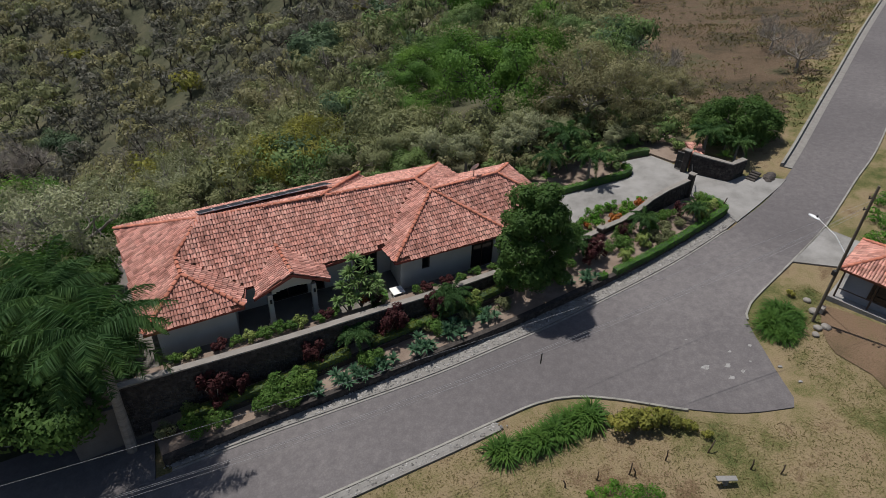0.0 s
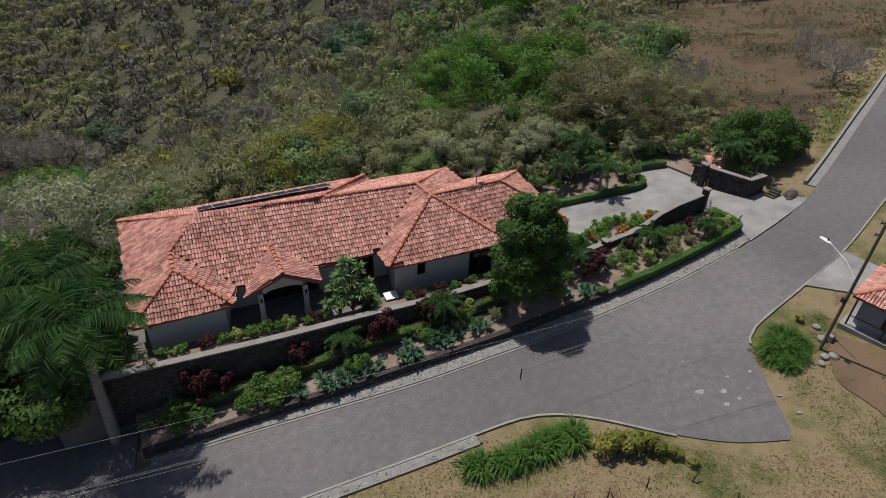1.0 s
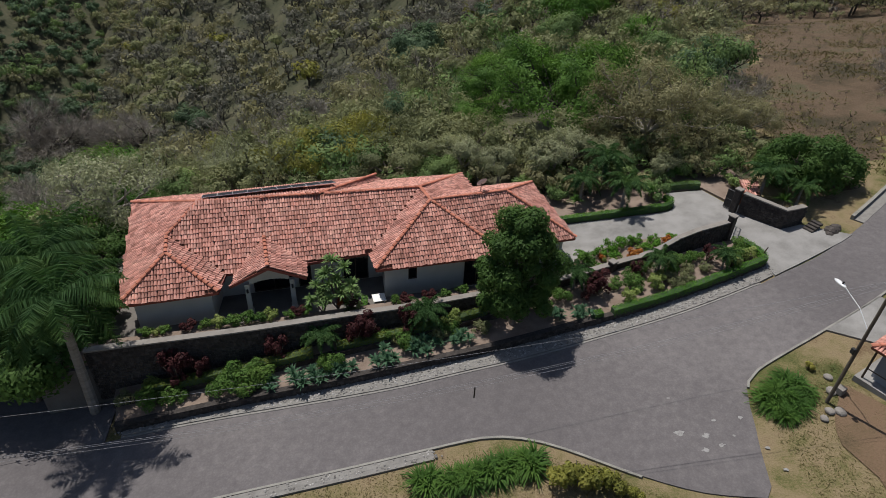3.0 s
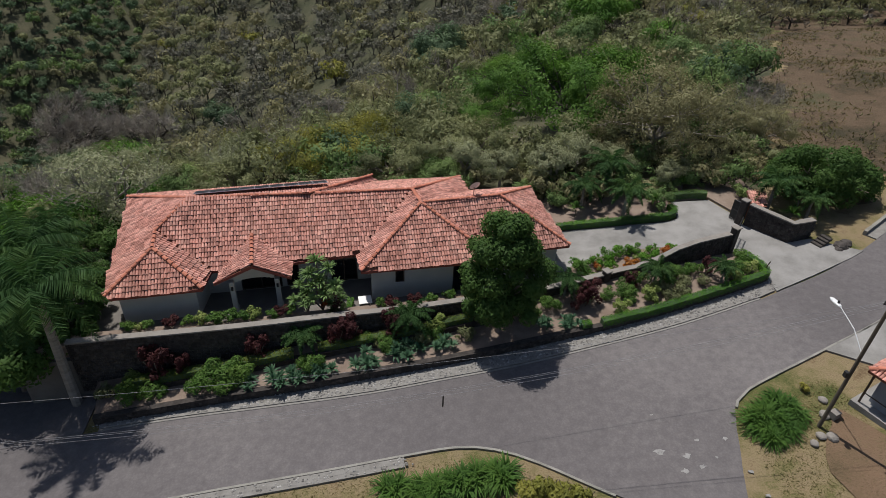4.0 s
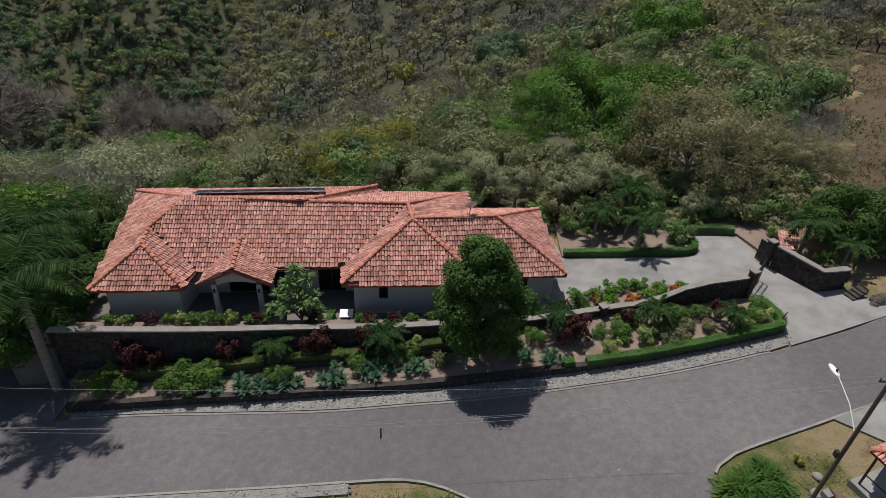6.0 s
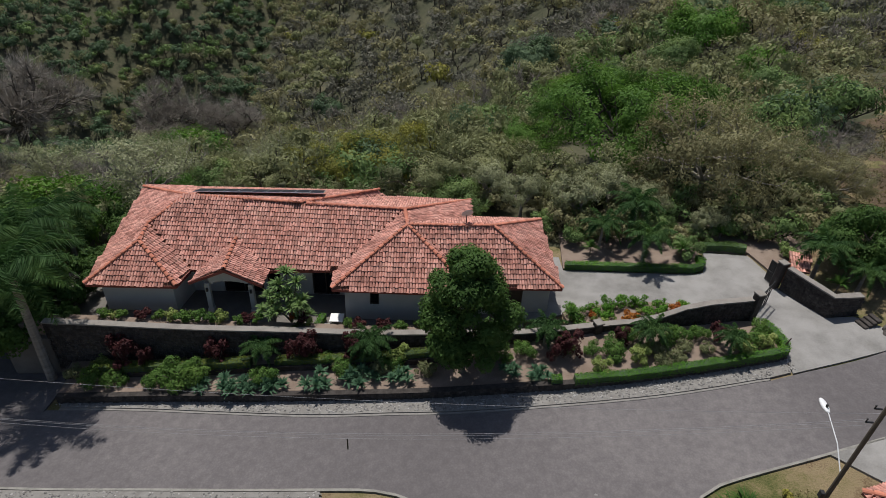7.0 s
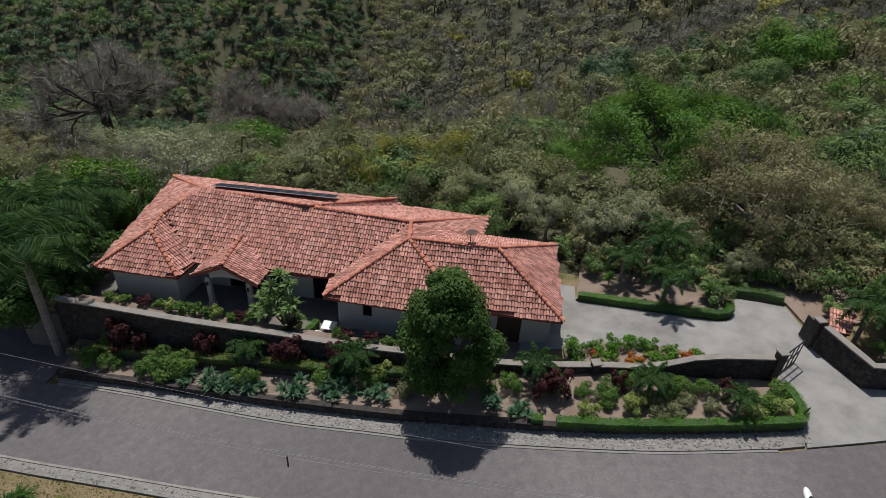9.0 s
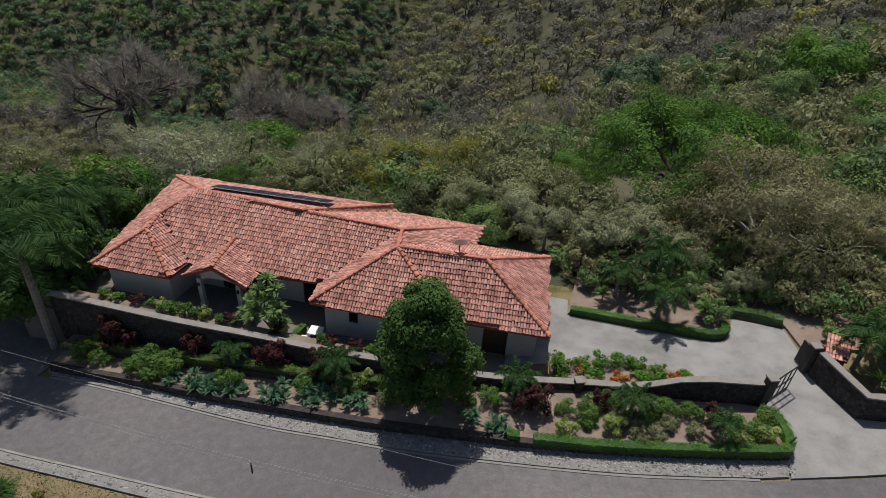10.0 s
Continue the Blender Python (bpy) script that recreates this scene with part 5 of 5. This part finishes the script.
# dry tufts over the grass
rs = np.random.default_rng(68)
n = 60000
X, Y = rs.uniform(-4, 40, n), rs.uniform(2, 19.5, n)
keepm = np.ones(n, bool)
sx = np.array(south_w)
keepm &= ~((X < 26.6) & (Y > np.interp(X, sx[:, 0], sx[:, 1]) - 0.8))
keepm &= ~((X > 25.5) & (X < 29.0) & (Y > 11.5)) & ~((X > 28.4) & (Y > 17.5 + 0.36 * (X - 29)))
keepm &= ~((X > 35.5) & (Y > 14))
X, Y = X[keepm], Y[keepm]
B = np.stack([X, Y, ground_z(X, Y) - 0.02], 1)
T = B + np.stack([rs.normal(0, 0.09, len(X)), rs.normal(0, 0.09, len(X)), rs.uniform(0.04, 0.13, len(X))], 1)
tagged(link("grass_tufts", mesh_np("grass_tufts", *slivers(B, T, 0.03, rs)), DRYBLADE), "dry yellow grass tufts on the island", "grass", kind="stuff")

# dry grass and low growth over the bare hillside and its roadside fringe
rs = np.random.default_rng(69)
n = 34000
X, Y = rs.uniform(44, 112, n), rs.uniform(30, 100, n)
wall_y = np.interp(X, [p[0] for p in north], [p[1] for p in north]) + 1.6
thick = np.array([noise.noise((x * 0.13, y * 0.13, 5.0)) for x, y in zip(X, Y)])
fringe = Y - wall_y
ok = (fringe > 0) & (X > 45 + 0.62 * (Y - 44)) & ((fringe < 5) | (thick + rs.uniform(-0.35, 0.35, n) > 0.12)) & ~((X < 53) & (Y < 42))
X, Y, fringe = X[ok], Y[ok], fringe[ok]
B = np.stack([X, Y, ground_z(X, Y) - 0.03], 1)
tall = rs.uniform(0.1, 0.4, len(X))
T = B + np.stack([rs.normal(0, 0.2, len(X)), rs.normal(0, 0.2, len(X)), tall], 1)
v, f = slivers(B, T, 0.09, rs)
tagged(link("grass_tufts", mesh_np("grass_tufts", v, f), DRYBLADE), "dry tufts on the bare reddish hillside", "grass", kind="stuff")

# ---- woods on the hillsides ----
bmi = bmesh.new()
bmesh.ops.create_icosphere(bmi, subdivisions=1, radius=1)
ICO_V = np.array([tuple(v.co) for v in bmi.verts])
ICO_F = np.array([[v.index for v in f.verts] for f in bmi.faces])
bmi.free()


def woods(name, material, spots, n, leaf, seed, label, bare=0.0, sink=0.25, forks=(5, 3, 2), cores=0, clump=0.3, rise=0.8, each=5):
    """A stand of trees, joined: trunks with forking limbs, and leaf clumps or twigs at their ends."""
    rs = np.random.default_rng(seed)
    shapes = []
    for k in range(6):
        segs, tips = grown(rs, 0.8, 0.95, forks, 0.05, 0.4, rise * rs.uniform(0.7, 1.3))
        b = []
        if bare < 1:
            b.append(clumps(tips, int(n * (1 - bare)), leaf, clump, rs))
        if bare > 0.1:
            b.append(sprays(tips, each, 0.24, 0.007, rs))
        for q in rs.choice(len(tips), min(cores, len(tips)), replace=False):
            b.append((ICO_V * rs.uniform(0.6, 1.2, (len(ICO_V), 1)) * np.array((1, 1, 0.7)) * clump * 0.72 + tips[q][0], ICO_F))
        wv, wf = stems(segs, 3)
        lv, lf = join(b)
        shapes.append((np.concatenate([lv, wv]), np.concatenate([lf, wf + len(lv)]), len(lf)))
    V, F, M, m = [], [], [], 0
    for i, (x, y, r) in enumerate(spots):
        v, f, leaves = shapes[i % 6]
        V.append(turned(v * np.array((r, r, r * rs.uniform(0.85, 1.25))), rs.uniform(0, 6.28), (x, y, float(ground_z(x, y)) - sink)))
        F.append(f + m)
        M.append(np.arange(len(f)) >= leaves)
        m += len(v)
    me = mesh_np(name, np.concatenate(V), np.concatenate(F))
    tagged(link(name, me, material), label, "woods", kind="stuff")
    me.materials.append(DARKBARK)
    me.polygons.foreach_set("material_index", np.concatenate(M).astype(np.int32))


GIANTS = [(-45.0, 72.5, 8), (-37.0, 96.5, 6), (-28.5, 102.0, 5), (-21.0, 72.0, 4), (28.0, 137.0, 7), (-53.0, 247.0, 8), (52.5, 115.0, 5), (-10.2, 43.4, 4), (45.5, 153.0, 6), (31.4, 58.5, 8), (28.5, 73.0, 5), (36.5, 78.0, 5), (38.5, 66.0, 5), (36.4, 47.4, 6)]


def scatter(y0, y1, gap, seed):
    """Jittered spots on the hillside within sight of the house front."""
    rs = np.random.default_rng(seed)
    out = []
    for y in np.arange(y0, y1, gap):
        for x in np.arange(25 - 1.4 * y, 20 + 1.35 * y, gap):
            px, py = x + rs.uniform(-0.48, 0.48) * gap, y + rs.uniform(-0.48, 0.48) * gap
            d = math.hypot(px - 12, py)
            z = float(ground_z(px, py))
            if (27 - z) / d < 0.12 or d > 700:
                continue
            if px > 44 + 0.62 * (py - 44) and py < 100:
                continue
            if py < 48 and px > -9:
                continue
            if y0 > 30 and any(math.hypot(px - gx0, py - gy0) < gr for gx0, gy0, gr in GIANTS):
                continue
            out.append((px, py, rs.uniform(0, 1)))
    return out


# fine dry twigs and withered leaves of dense bare crowns
L_HAZY = foliage("twig_grey_brown", (0.1037, 0.1054, 0.0818), (0.1440, 0.1426, 0.1116), (0.1891, 0.1835, 0.1463), spread=0.1)
KINDS = [("green", L_GREEN, 0.0), ("olive", L_OLIVE, 0.25), ("dark", L_DARK, 0.0), ("grey", L_GREY, 1.0), ("brown", L_BROWN, 0.45), ("yellow", L_YELLOW, 0.15)]


def kind_at(x, y, u):
    """Which sort of tree grows there: greener up the near right slope, greyer and browner in the valley."""
    g = noise.noise((x * 0.018, y * 0.018, 3.1)) + 0.35 * noise.noise((x * 0.06, y * 0.06, 9.2))
    g += 0.35 * max(-1, min(1, (x - 12 + (80 - y) * 0.12) / 35)) * (1 if y < 130 else 0.25)
    if y > 130 and 0.75 * x + 0.2 * y < -25:
        v = u + 0.5 * g
        return 2 if v < 0.56 else (0 if v < 0.74 else (1 if v < 0.92 else 4))
    g += (u - 0.5) * 0.75 - (0.3 if y > 105 else 0)
    if g > 0.5:
        return 0
    if g > 0.3:
        return 2 if u > 0.55 else 0
    if g > 0.05:
        return 1
    if g > -0.08:
        return 5 if u > (0.78 if y < 115 else 0.95) else 1
    if g > -0.32:
        return 4
    return 1 if y < 75 and u < 0.6 else 3


NAMES = ["green", "olive-green", "dark green", "leafless grey", "brown half-bare", "yellow-green"]
for part_no, (y0, y1, gap, n, leaf, r0, r1, forks, cores, where) in enumerate((
        (40, 72, 5.0, 980, 0.057, 2.6, 4.6, (5, 3, 3), 0, "slope behind the house"),
        (72, 115, 5.8, 680, 0.066, 3.0, 5.2, (5, 3, 3), 0, "near slope"),
        (115, 215, 6.9, 720, 0.068, 3.8, 6.4, (5, 3), 0, "valley side"),
        (215, 660, 9.4, 270, 0.112, 5.0, 8.8, (4, 2), 0, "far bank"))):
    lots = [[] for _ in KINDS]
    for x, y, u in scatter(y0, y1, gap, 70 + part_no):
        r = (r0 + (r1 - r0) * ((u * 7.13) % 1)) * (0.6 if x < -15 and 48 < y < 112 else 1)
        lots[kind_at(x, y, (u * 3.77) % 1)].append((x, y, r))
    for (nm, m, bare), spots, word in zip(KINDS, lots, NAMES):
        if y0 >= 115 and nm == "grey":
            m = L_HAZY
        if spots:
            thin = bare if y0 < 115 else min(0.6, bare)
            woods("woods", m, spots, n, leaf, 80 + part_no, word + " dry-season trees covering the " + where, thin, 0.25, forks, 0 if bare > 0.3 and y0 < 215 else cores, 0.26 if y0 < 115 else (0.28 if y0 < 215 else 0.36), each=7, rise=0.8 if y0 < 115 else 1.1)
rs = np.random.default_rng(94)
sp = [[], [], []]
for i in range(330):
    x, y = rs.uniform(-9, 46), rs.uniform(40.5, 49)
    if y > 44.2 or x > 24:
        sp[i % 3].append((x, y, rs.uniform(0.7, 1.9)))
for k, (m, word) in enumerate(((L_GREEN, "green"), (L_OLIVE, "olive"), (L_BROWN, "brown"))):
    woods("scrub", m, sp[k], 420, 0.085, 97 + k, word + " bushes at the edge of the woods", 0.2, 0.2, (5, 3), rise=1.2, each=3)
# low scrub between the trees
for nm, m, seed, word in (("scrub", L_OLIVE, 91, "olive"), ("scrub", L_BROWN, 92, "brown"), ("scrub", L_GREY, 93, "grey")):
    rs = np.random.default_rng(seed)
    sp = [(x, y, 0.7 + 0.9 * u) for x, y, u in scatter(44, 120, 8.5, seed)] + [(x, y, 1.0 + 1.4 * u) for x, y, u in scatter(120, 210, 11, seed)]
    woods("scrub", m, sp, 70, 0.15, seed, word + " undergrowth between the hillside trees", 0.0, 0.4, (6,), rise=1.2)
rs = np.random.default_rng(95)
sp = []
for i in range(700):
    x, y = rs.uniform(50, 105), rs.uniform(40, 95)
    if y > 47 + 0.6 * (x - 64) and x > 44 + 0.62 * (y - 44):
        sp.append((x, y, rs.uniform(0.2, 0.75) ** 1.4))
woods("scrub", L_BROWN, sp, 60, 0.16, 96, "dry brown brush on the bare hillside", 0.4, 0.1, (6,), rise=1.0, each=6)

# ---- pole, cables, small house ----
pole = empty("utility_pole", (32.9, 16.6, road_z(32.9)), "weathered wooden utility pole with a street lamp", "utility pole")
part("post", tube(bmesh.new(), [(32.9, 16.6, 0.3), (32.95, 16.6, 5), (33.0, 16.6, 10.3)], 0.1, 0.075, 9), POLEWOOD, pole)
part("bracket", tube(bmesh.new(), [(32.95, 16.65, 5.9), (32.98, 17.6, 6.55), (33.05, 18.85, 6.85)], 0.025, 0.022, 6), PALE, pole, "thin pale lamp bracket")
bm = bmesh.new()
bmesh.ops.create_uvsphere(bm, u_segments=12, v_segments=8, radius=1)
bm.transform(pose(33.06, 19.25, 6.85, 0, 0, 0) @ Matrix.Diagonal((0.15, 0.42, 0.09, 1)))
head = part("lamp_head", bm, PALE, pole, "pale oval lamp head")
part("sensor", tube(bmesh.new(), [(33.06, 19.1, 6.92), (33.06, 19.1, 7.05)], 0.05, 0.05, 8), METAL, head)
for z in (9.6, 8.9):
    part("insulator", tube(bmesh.new(), [(32.85, 16.6, z), (32.6, 16.6, z), (32.6, 16.6, z + 0.16)], 0.04, 0.04, 6), METAL, pole)
part("meter_box", obox(bmesh.new(), (32.72, 16.6, 4.6), (0.16, 0.22, 0.34), 0, 0.02), METAL, pole)


def cable(a, low, b, r, label):
    """A sagging cable through three points."""
    xs = np.array((a[0], low[0], b[0]))
    cy, cz = np.polyfit(xs, (a[1], low[1], b[1]), 1), np.polyfit(xs, (a[2], low[2], b[2]), 2)
    X = np.linspace(a[0], b[0], 40)
    tagged(part("cable", tube(bmesh.new(), [(x, np.polyval(cy, x), np.polyval(cz, x)) for x in X], r, r, 5), WIRE), label, "cable", "overhead cables")


for dy, dz in ((0.0, 0.0), (0.1, -0.22), (0.06, -0.4)):
    cable((-45, 16.9 + dy, 6.5 + dz), (2, 17.15 + dy, 3.45 + dz), (32.9, 16.6 + dy, 8.9 + dz), 0.006, "thin grey overhead cable sagging from the pole")
cable((-45, 17.6, 5.2), (6, 18.95, 3.5), (64, 21.5, 9.5), 0.007, "single grey overhead cable along the road")
tagged(part("cable_spacer", tube(bmesh.new(), [(13.45, 17.2, 3.3), (13.45, 17.2, 4.0)], 0.035, 0.035, 6), METAL), "small dark spacer hanging on the cables", "cable spacer")

G0, GU, GV = Vector((35.3, 17.75, 3.5)), Vector((0.925, 0.38, 0)), Vector((0.38, -0.925, 0))
guard = empty("small_house", (38, 17, road_z(38)), "small grey roadside house with a red tile roof", "house")
c = [G0, G0 + GU * 4.8, G0 + GU * 4.8 + GV * 6, G0 + GV * 6]
r0, r1 = G0 + GU * 2.4 + GV * 2.4 + Vector((0, 0, 1.25)), G0 + GU * 2.4 + GV * 3.6 + Vector((0, 0, 1.25))
gfaces = [(c[0], c[1], r0), (c[1], c[2], r1, r0), (c[2], c[3], r1), (c[3], c[0], r0, r1)]
gplanes = [roof_slab(f, guard) for f in gfaces]
gc = [G0 + GU * a + GV * b for a, b in ((0.7, 0.7), (4.3, 0.7), (4.3, 5.3), (0.7, 5.3))]
wall(gc[3].xy, gc[0].xy, road_z(35) - 0.5, 3.75, ((1.2, 3.4, 1.9, 3.1, "window"),), parent=guard, material=GREYWALL)
wall(gc[0].xy, gc[1].xy, road_z(35) - 0.5, 3.75, ((1.0, 1.9, 1.2, 3.2, "door"),), parent=guard, material=GREYWALL)
wall(gc[1].xy, gc[2].xy, road_z(35) - 0.5, 3.75, (), parent=guard, material=GREYWALL)
wall(gc[2].xy, gc[3].xy, road_z(35) - 0.5, 3.75, (), parent=guard, material=GREYWALL)
for s in (0.3, 2.2, 4.2):
    p = G0 + GV * s + GU * 0.15
    part("post", tube(bmesh.new(), [(p.x, p.y, road_z(p.x) - 0.2), (p.x, p.y, 3.45)], 0.06, 0.06, 6), WOOD, guard, "dark veranda post")
    if s > 1:
        q = p - GV * 1.9
        part("rail", tube(bmesh.new(), [(p.x, p.y, 2.1), (q.x, q.y, 2.1)], 0.035, 0.035, 5), WOOD, guard)
slab = [G0.xy - GU.xy * 0.1, (G0 + GU * 4.6).xy, (G0 + GU * 4.6 + GV * 6).xy, (G0 + GV * 6 - GU * 0.1).xy]
part("floor_slab", prism([tuple(p) for p in slab], 1.42, 0.2), CONCRETE, guard, "pale concrete plinth")

# ---- small things ----
box = empty("meter_hut", (39.7, 35.9, road_z(39.7)), "small brick hut with a red tile roof", "hut")
part("body", obox(bmesh.new(), (39.75, 35.85, 2.2), (1.0, 1.0, 1.7), 30, 0.02), ROOFBED, box)
hr = [Vector(p) for p in ((39.05, 35.1, 3.0), (40.2, 35.0, 3.0), (40.75, 36.4, 3.45), (39.35, 36.75, 3.45))]
hplane = roof_slab(hr, box)
table = empty("garden_table", (9.85, 29.2, FLOOR), "small white garden table on the terrace", "table")
part("tabletop", obox(bmesh.new(), (9.85, 29.2, 0.12), (0.85, 0.8, 0.05), 6, 0.01), WHITE, table)
for dx, dy in ((-0.35, -0.32), (0.35, -0.32), (-0.35, 0.32), (0.35, 0.32)):
    part("leg", tube(bmesh.new(), [(9.85 + dx, 29.2 + dy, FLOOR), (9.85 + dx, 29.2 + dy, 0.1)], 0.025, 0.025, 6), WHITE, table)
tagged(part("stool", obox(bmesh.new(), (9.4, 28.5, -0.12), (0.4, 0.3, 0.36), 6, 0.03), WHITE), "small white stool beside the table", "stool")
st = empty("stone_steps", (42.4, 31.4, road_z(42.4)), "grey stone steps beside the driveway", "steps")
for i in range(4):
    part("step", obox(bmesh.new(), (42.3 + 0.26 * i, 31.4 + 0.1 * i, road_z(42) + 0.08 + 0.12 * i), (0.34, 0.8, 0.2), 20, 0.03), STONE, st)
for i, (x, y, s) in enumerate(((43.8, 30.9, 0.5), (44.4, 31.2, 0.4), (43.4, 30.6, 0.3), (32.6, 16.0, 0.25), (33.6, 17.2, 0.3), (32.0, 15.6, 0.22), (33.1, 15.8, 0.3), (34.1, 18.1, 0.25))):
    bm = bmesh.new()
    bmesh.ops.create_icosphere(bm, subdivisions=2, radius=s)
    for v in bm.verts:
        v.co *= 1 + 0.3 * noise.noise(v.co * 3 + Vector((i, 0, 0)))
        v.co.z *= 0.6
    bm.transform(Matrix.Translation((x, y, road_z(x) + 0.1 * s)))
    tagged(part("rock", bm, STONE if i < 3 else CAP), "loose angular rock on the verge", "rock", "loose rocks")
tagged(part("marker_post", tube(bmesh.new(), [(36.5, 28.7, road_z(36.5)), (36.75, 28.55, road_z(36.5) + 1.35)], 0.05, 0.04, 6), WOOD), "short dark leaning post at the hedge corner", "post")
for x, y, h, dx in ((16.3, 12.4, 0.75, 0.1), (16.5, 12.2, 0.6, -0.15), (18.4, 12.3, 0.7, 0.05), (20.6, 11.8, 0.7, 0.35), (21.8, 10.2, 0.6, 0.1), (22.9, 9.4, 0.55, 0.15), (14.7, 12.8, 0.5, 0.1), (13.1, 13.1, 0.45, -0.1)):
    z = float(ground_z(x, y))
    tagged(part("stake", tube(bmesh.new(), [(x, y, z - 0.1), (x + dx * 0.3, y, z + h * 0.6), (x + dx, y + 0.1, z + h)], 0.045, 0.03, 6), WOOD), "dark crooked stake in the dry grass", "stake", "fence stakes")
bench = empty("bench", (20.1, 10.1, float(ground_z(20.1, 10.1))), "pale weathered bench slab on the grass", "bench")
bz = float(ground_z(20.1, 10.1))
part("seat", obox(bmesh.new(), (20.1, 10.1, bz + 0.42), (1.0, 0.28, 0.07), -20, 0.01), CONCRETE, bench)
part("leg", obox(bmesh.new(), (20.1, 10.1, bz + 0.19), (0.16, 0.24, 0.4), -20), CONCRETE, bench)
bx = empty("crate", (33.9, 17.0, 1.0), "pale wooden crate beside the pole", "crate")
part("body", obox(bmesh.new(), (33.9, 17.0, road_z(33.9) + 0.2), (0.45, 0.4, 0.4), 20, 0.01), CAP, bx)

# ---- roof tiles ----
rs = np.random.default_rng(9)
for i, (f, plane) in enumerate(zip(FACES, planes)):
    tile_face([V3[k] for k in f], plane, i in SINGLE, rs)
for f, plane in zip(gfaces, gplanes):
    tile_face(list(f), plane, False, rs)
tile_face(hr, hplane, False, rs)
rme = bpy.data.meshes.new("ridge_tile")
rme.from_pydata(TV.tolist(), [], TF.tolist())
rme.materials.append(RIDGE)
for a, b in RIDGES:
    ridge_row(V3[a], V3[b], planes[0], rme)
for a, b in ((c[0], r0), (c[1], r0), (c[3], r1), (c[2], r1), (r0, r1)):
    ridge_row(a, b, gplanes[0], rme)
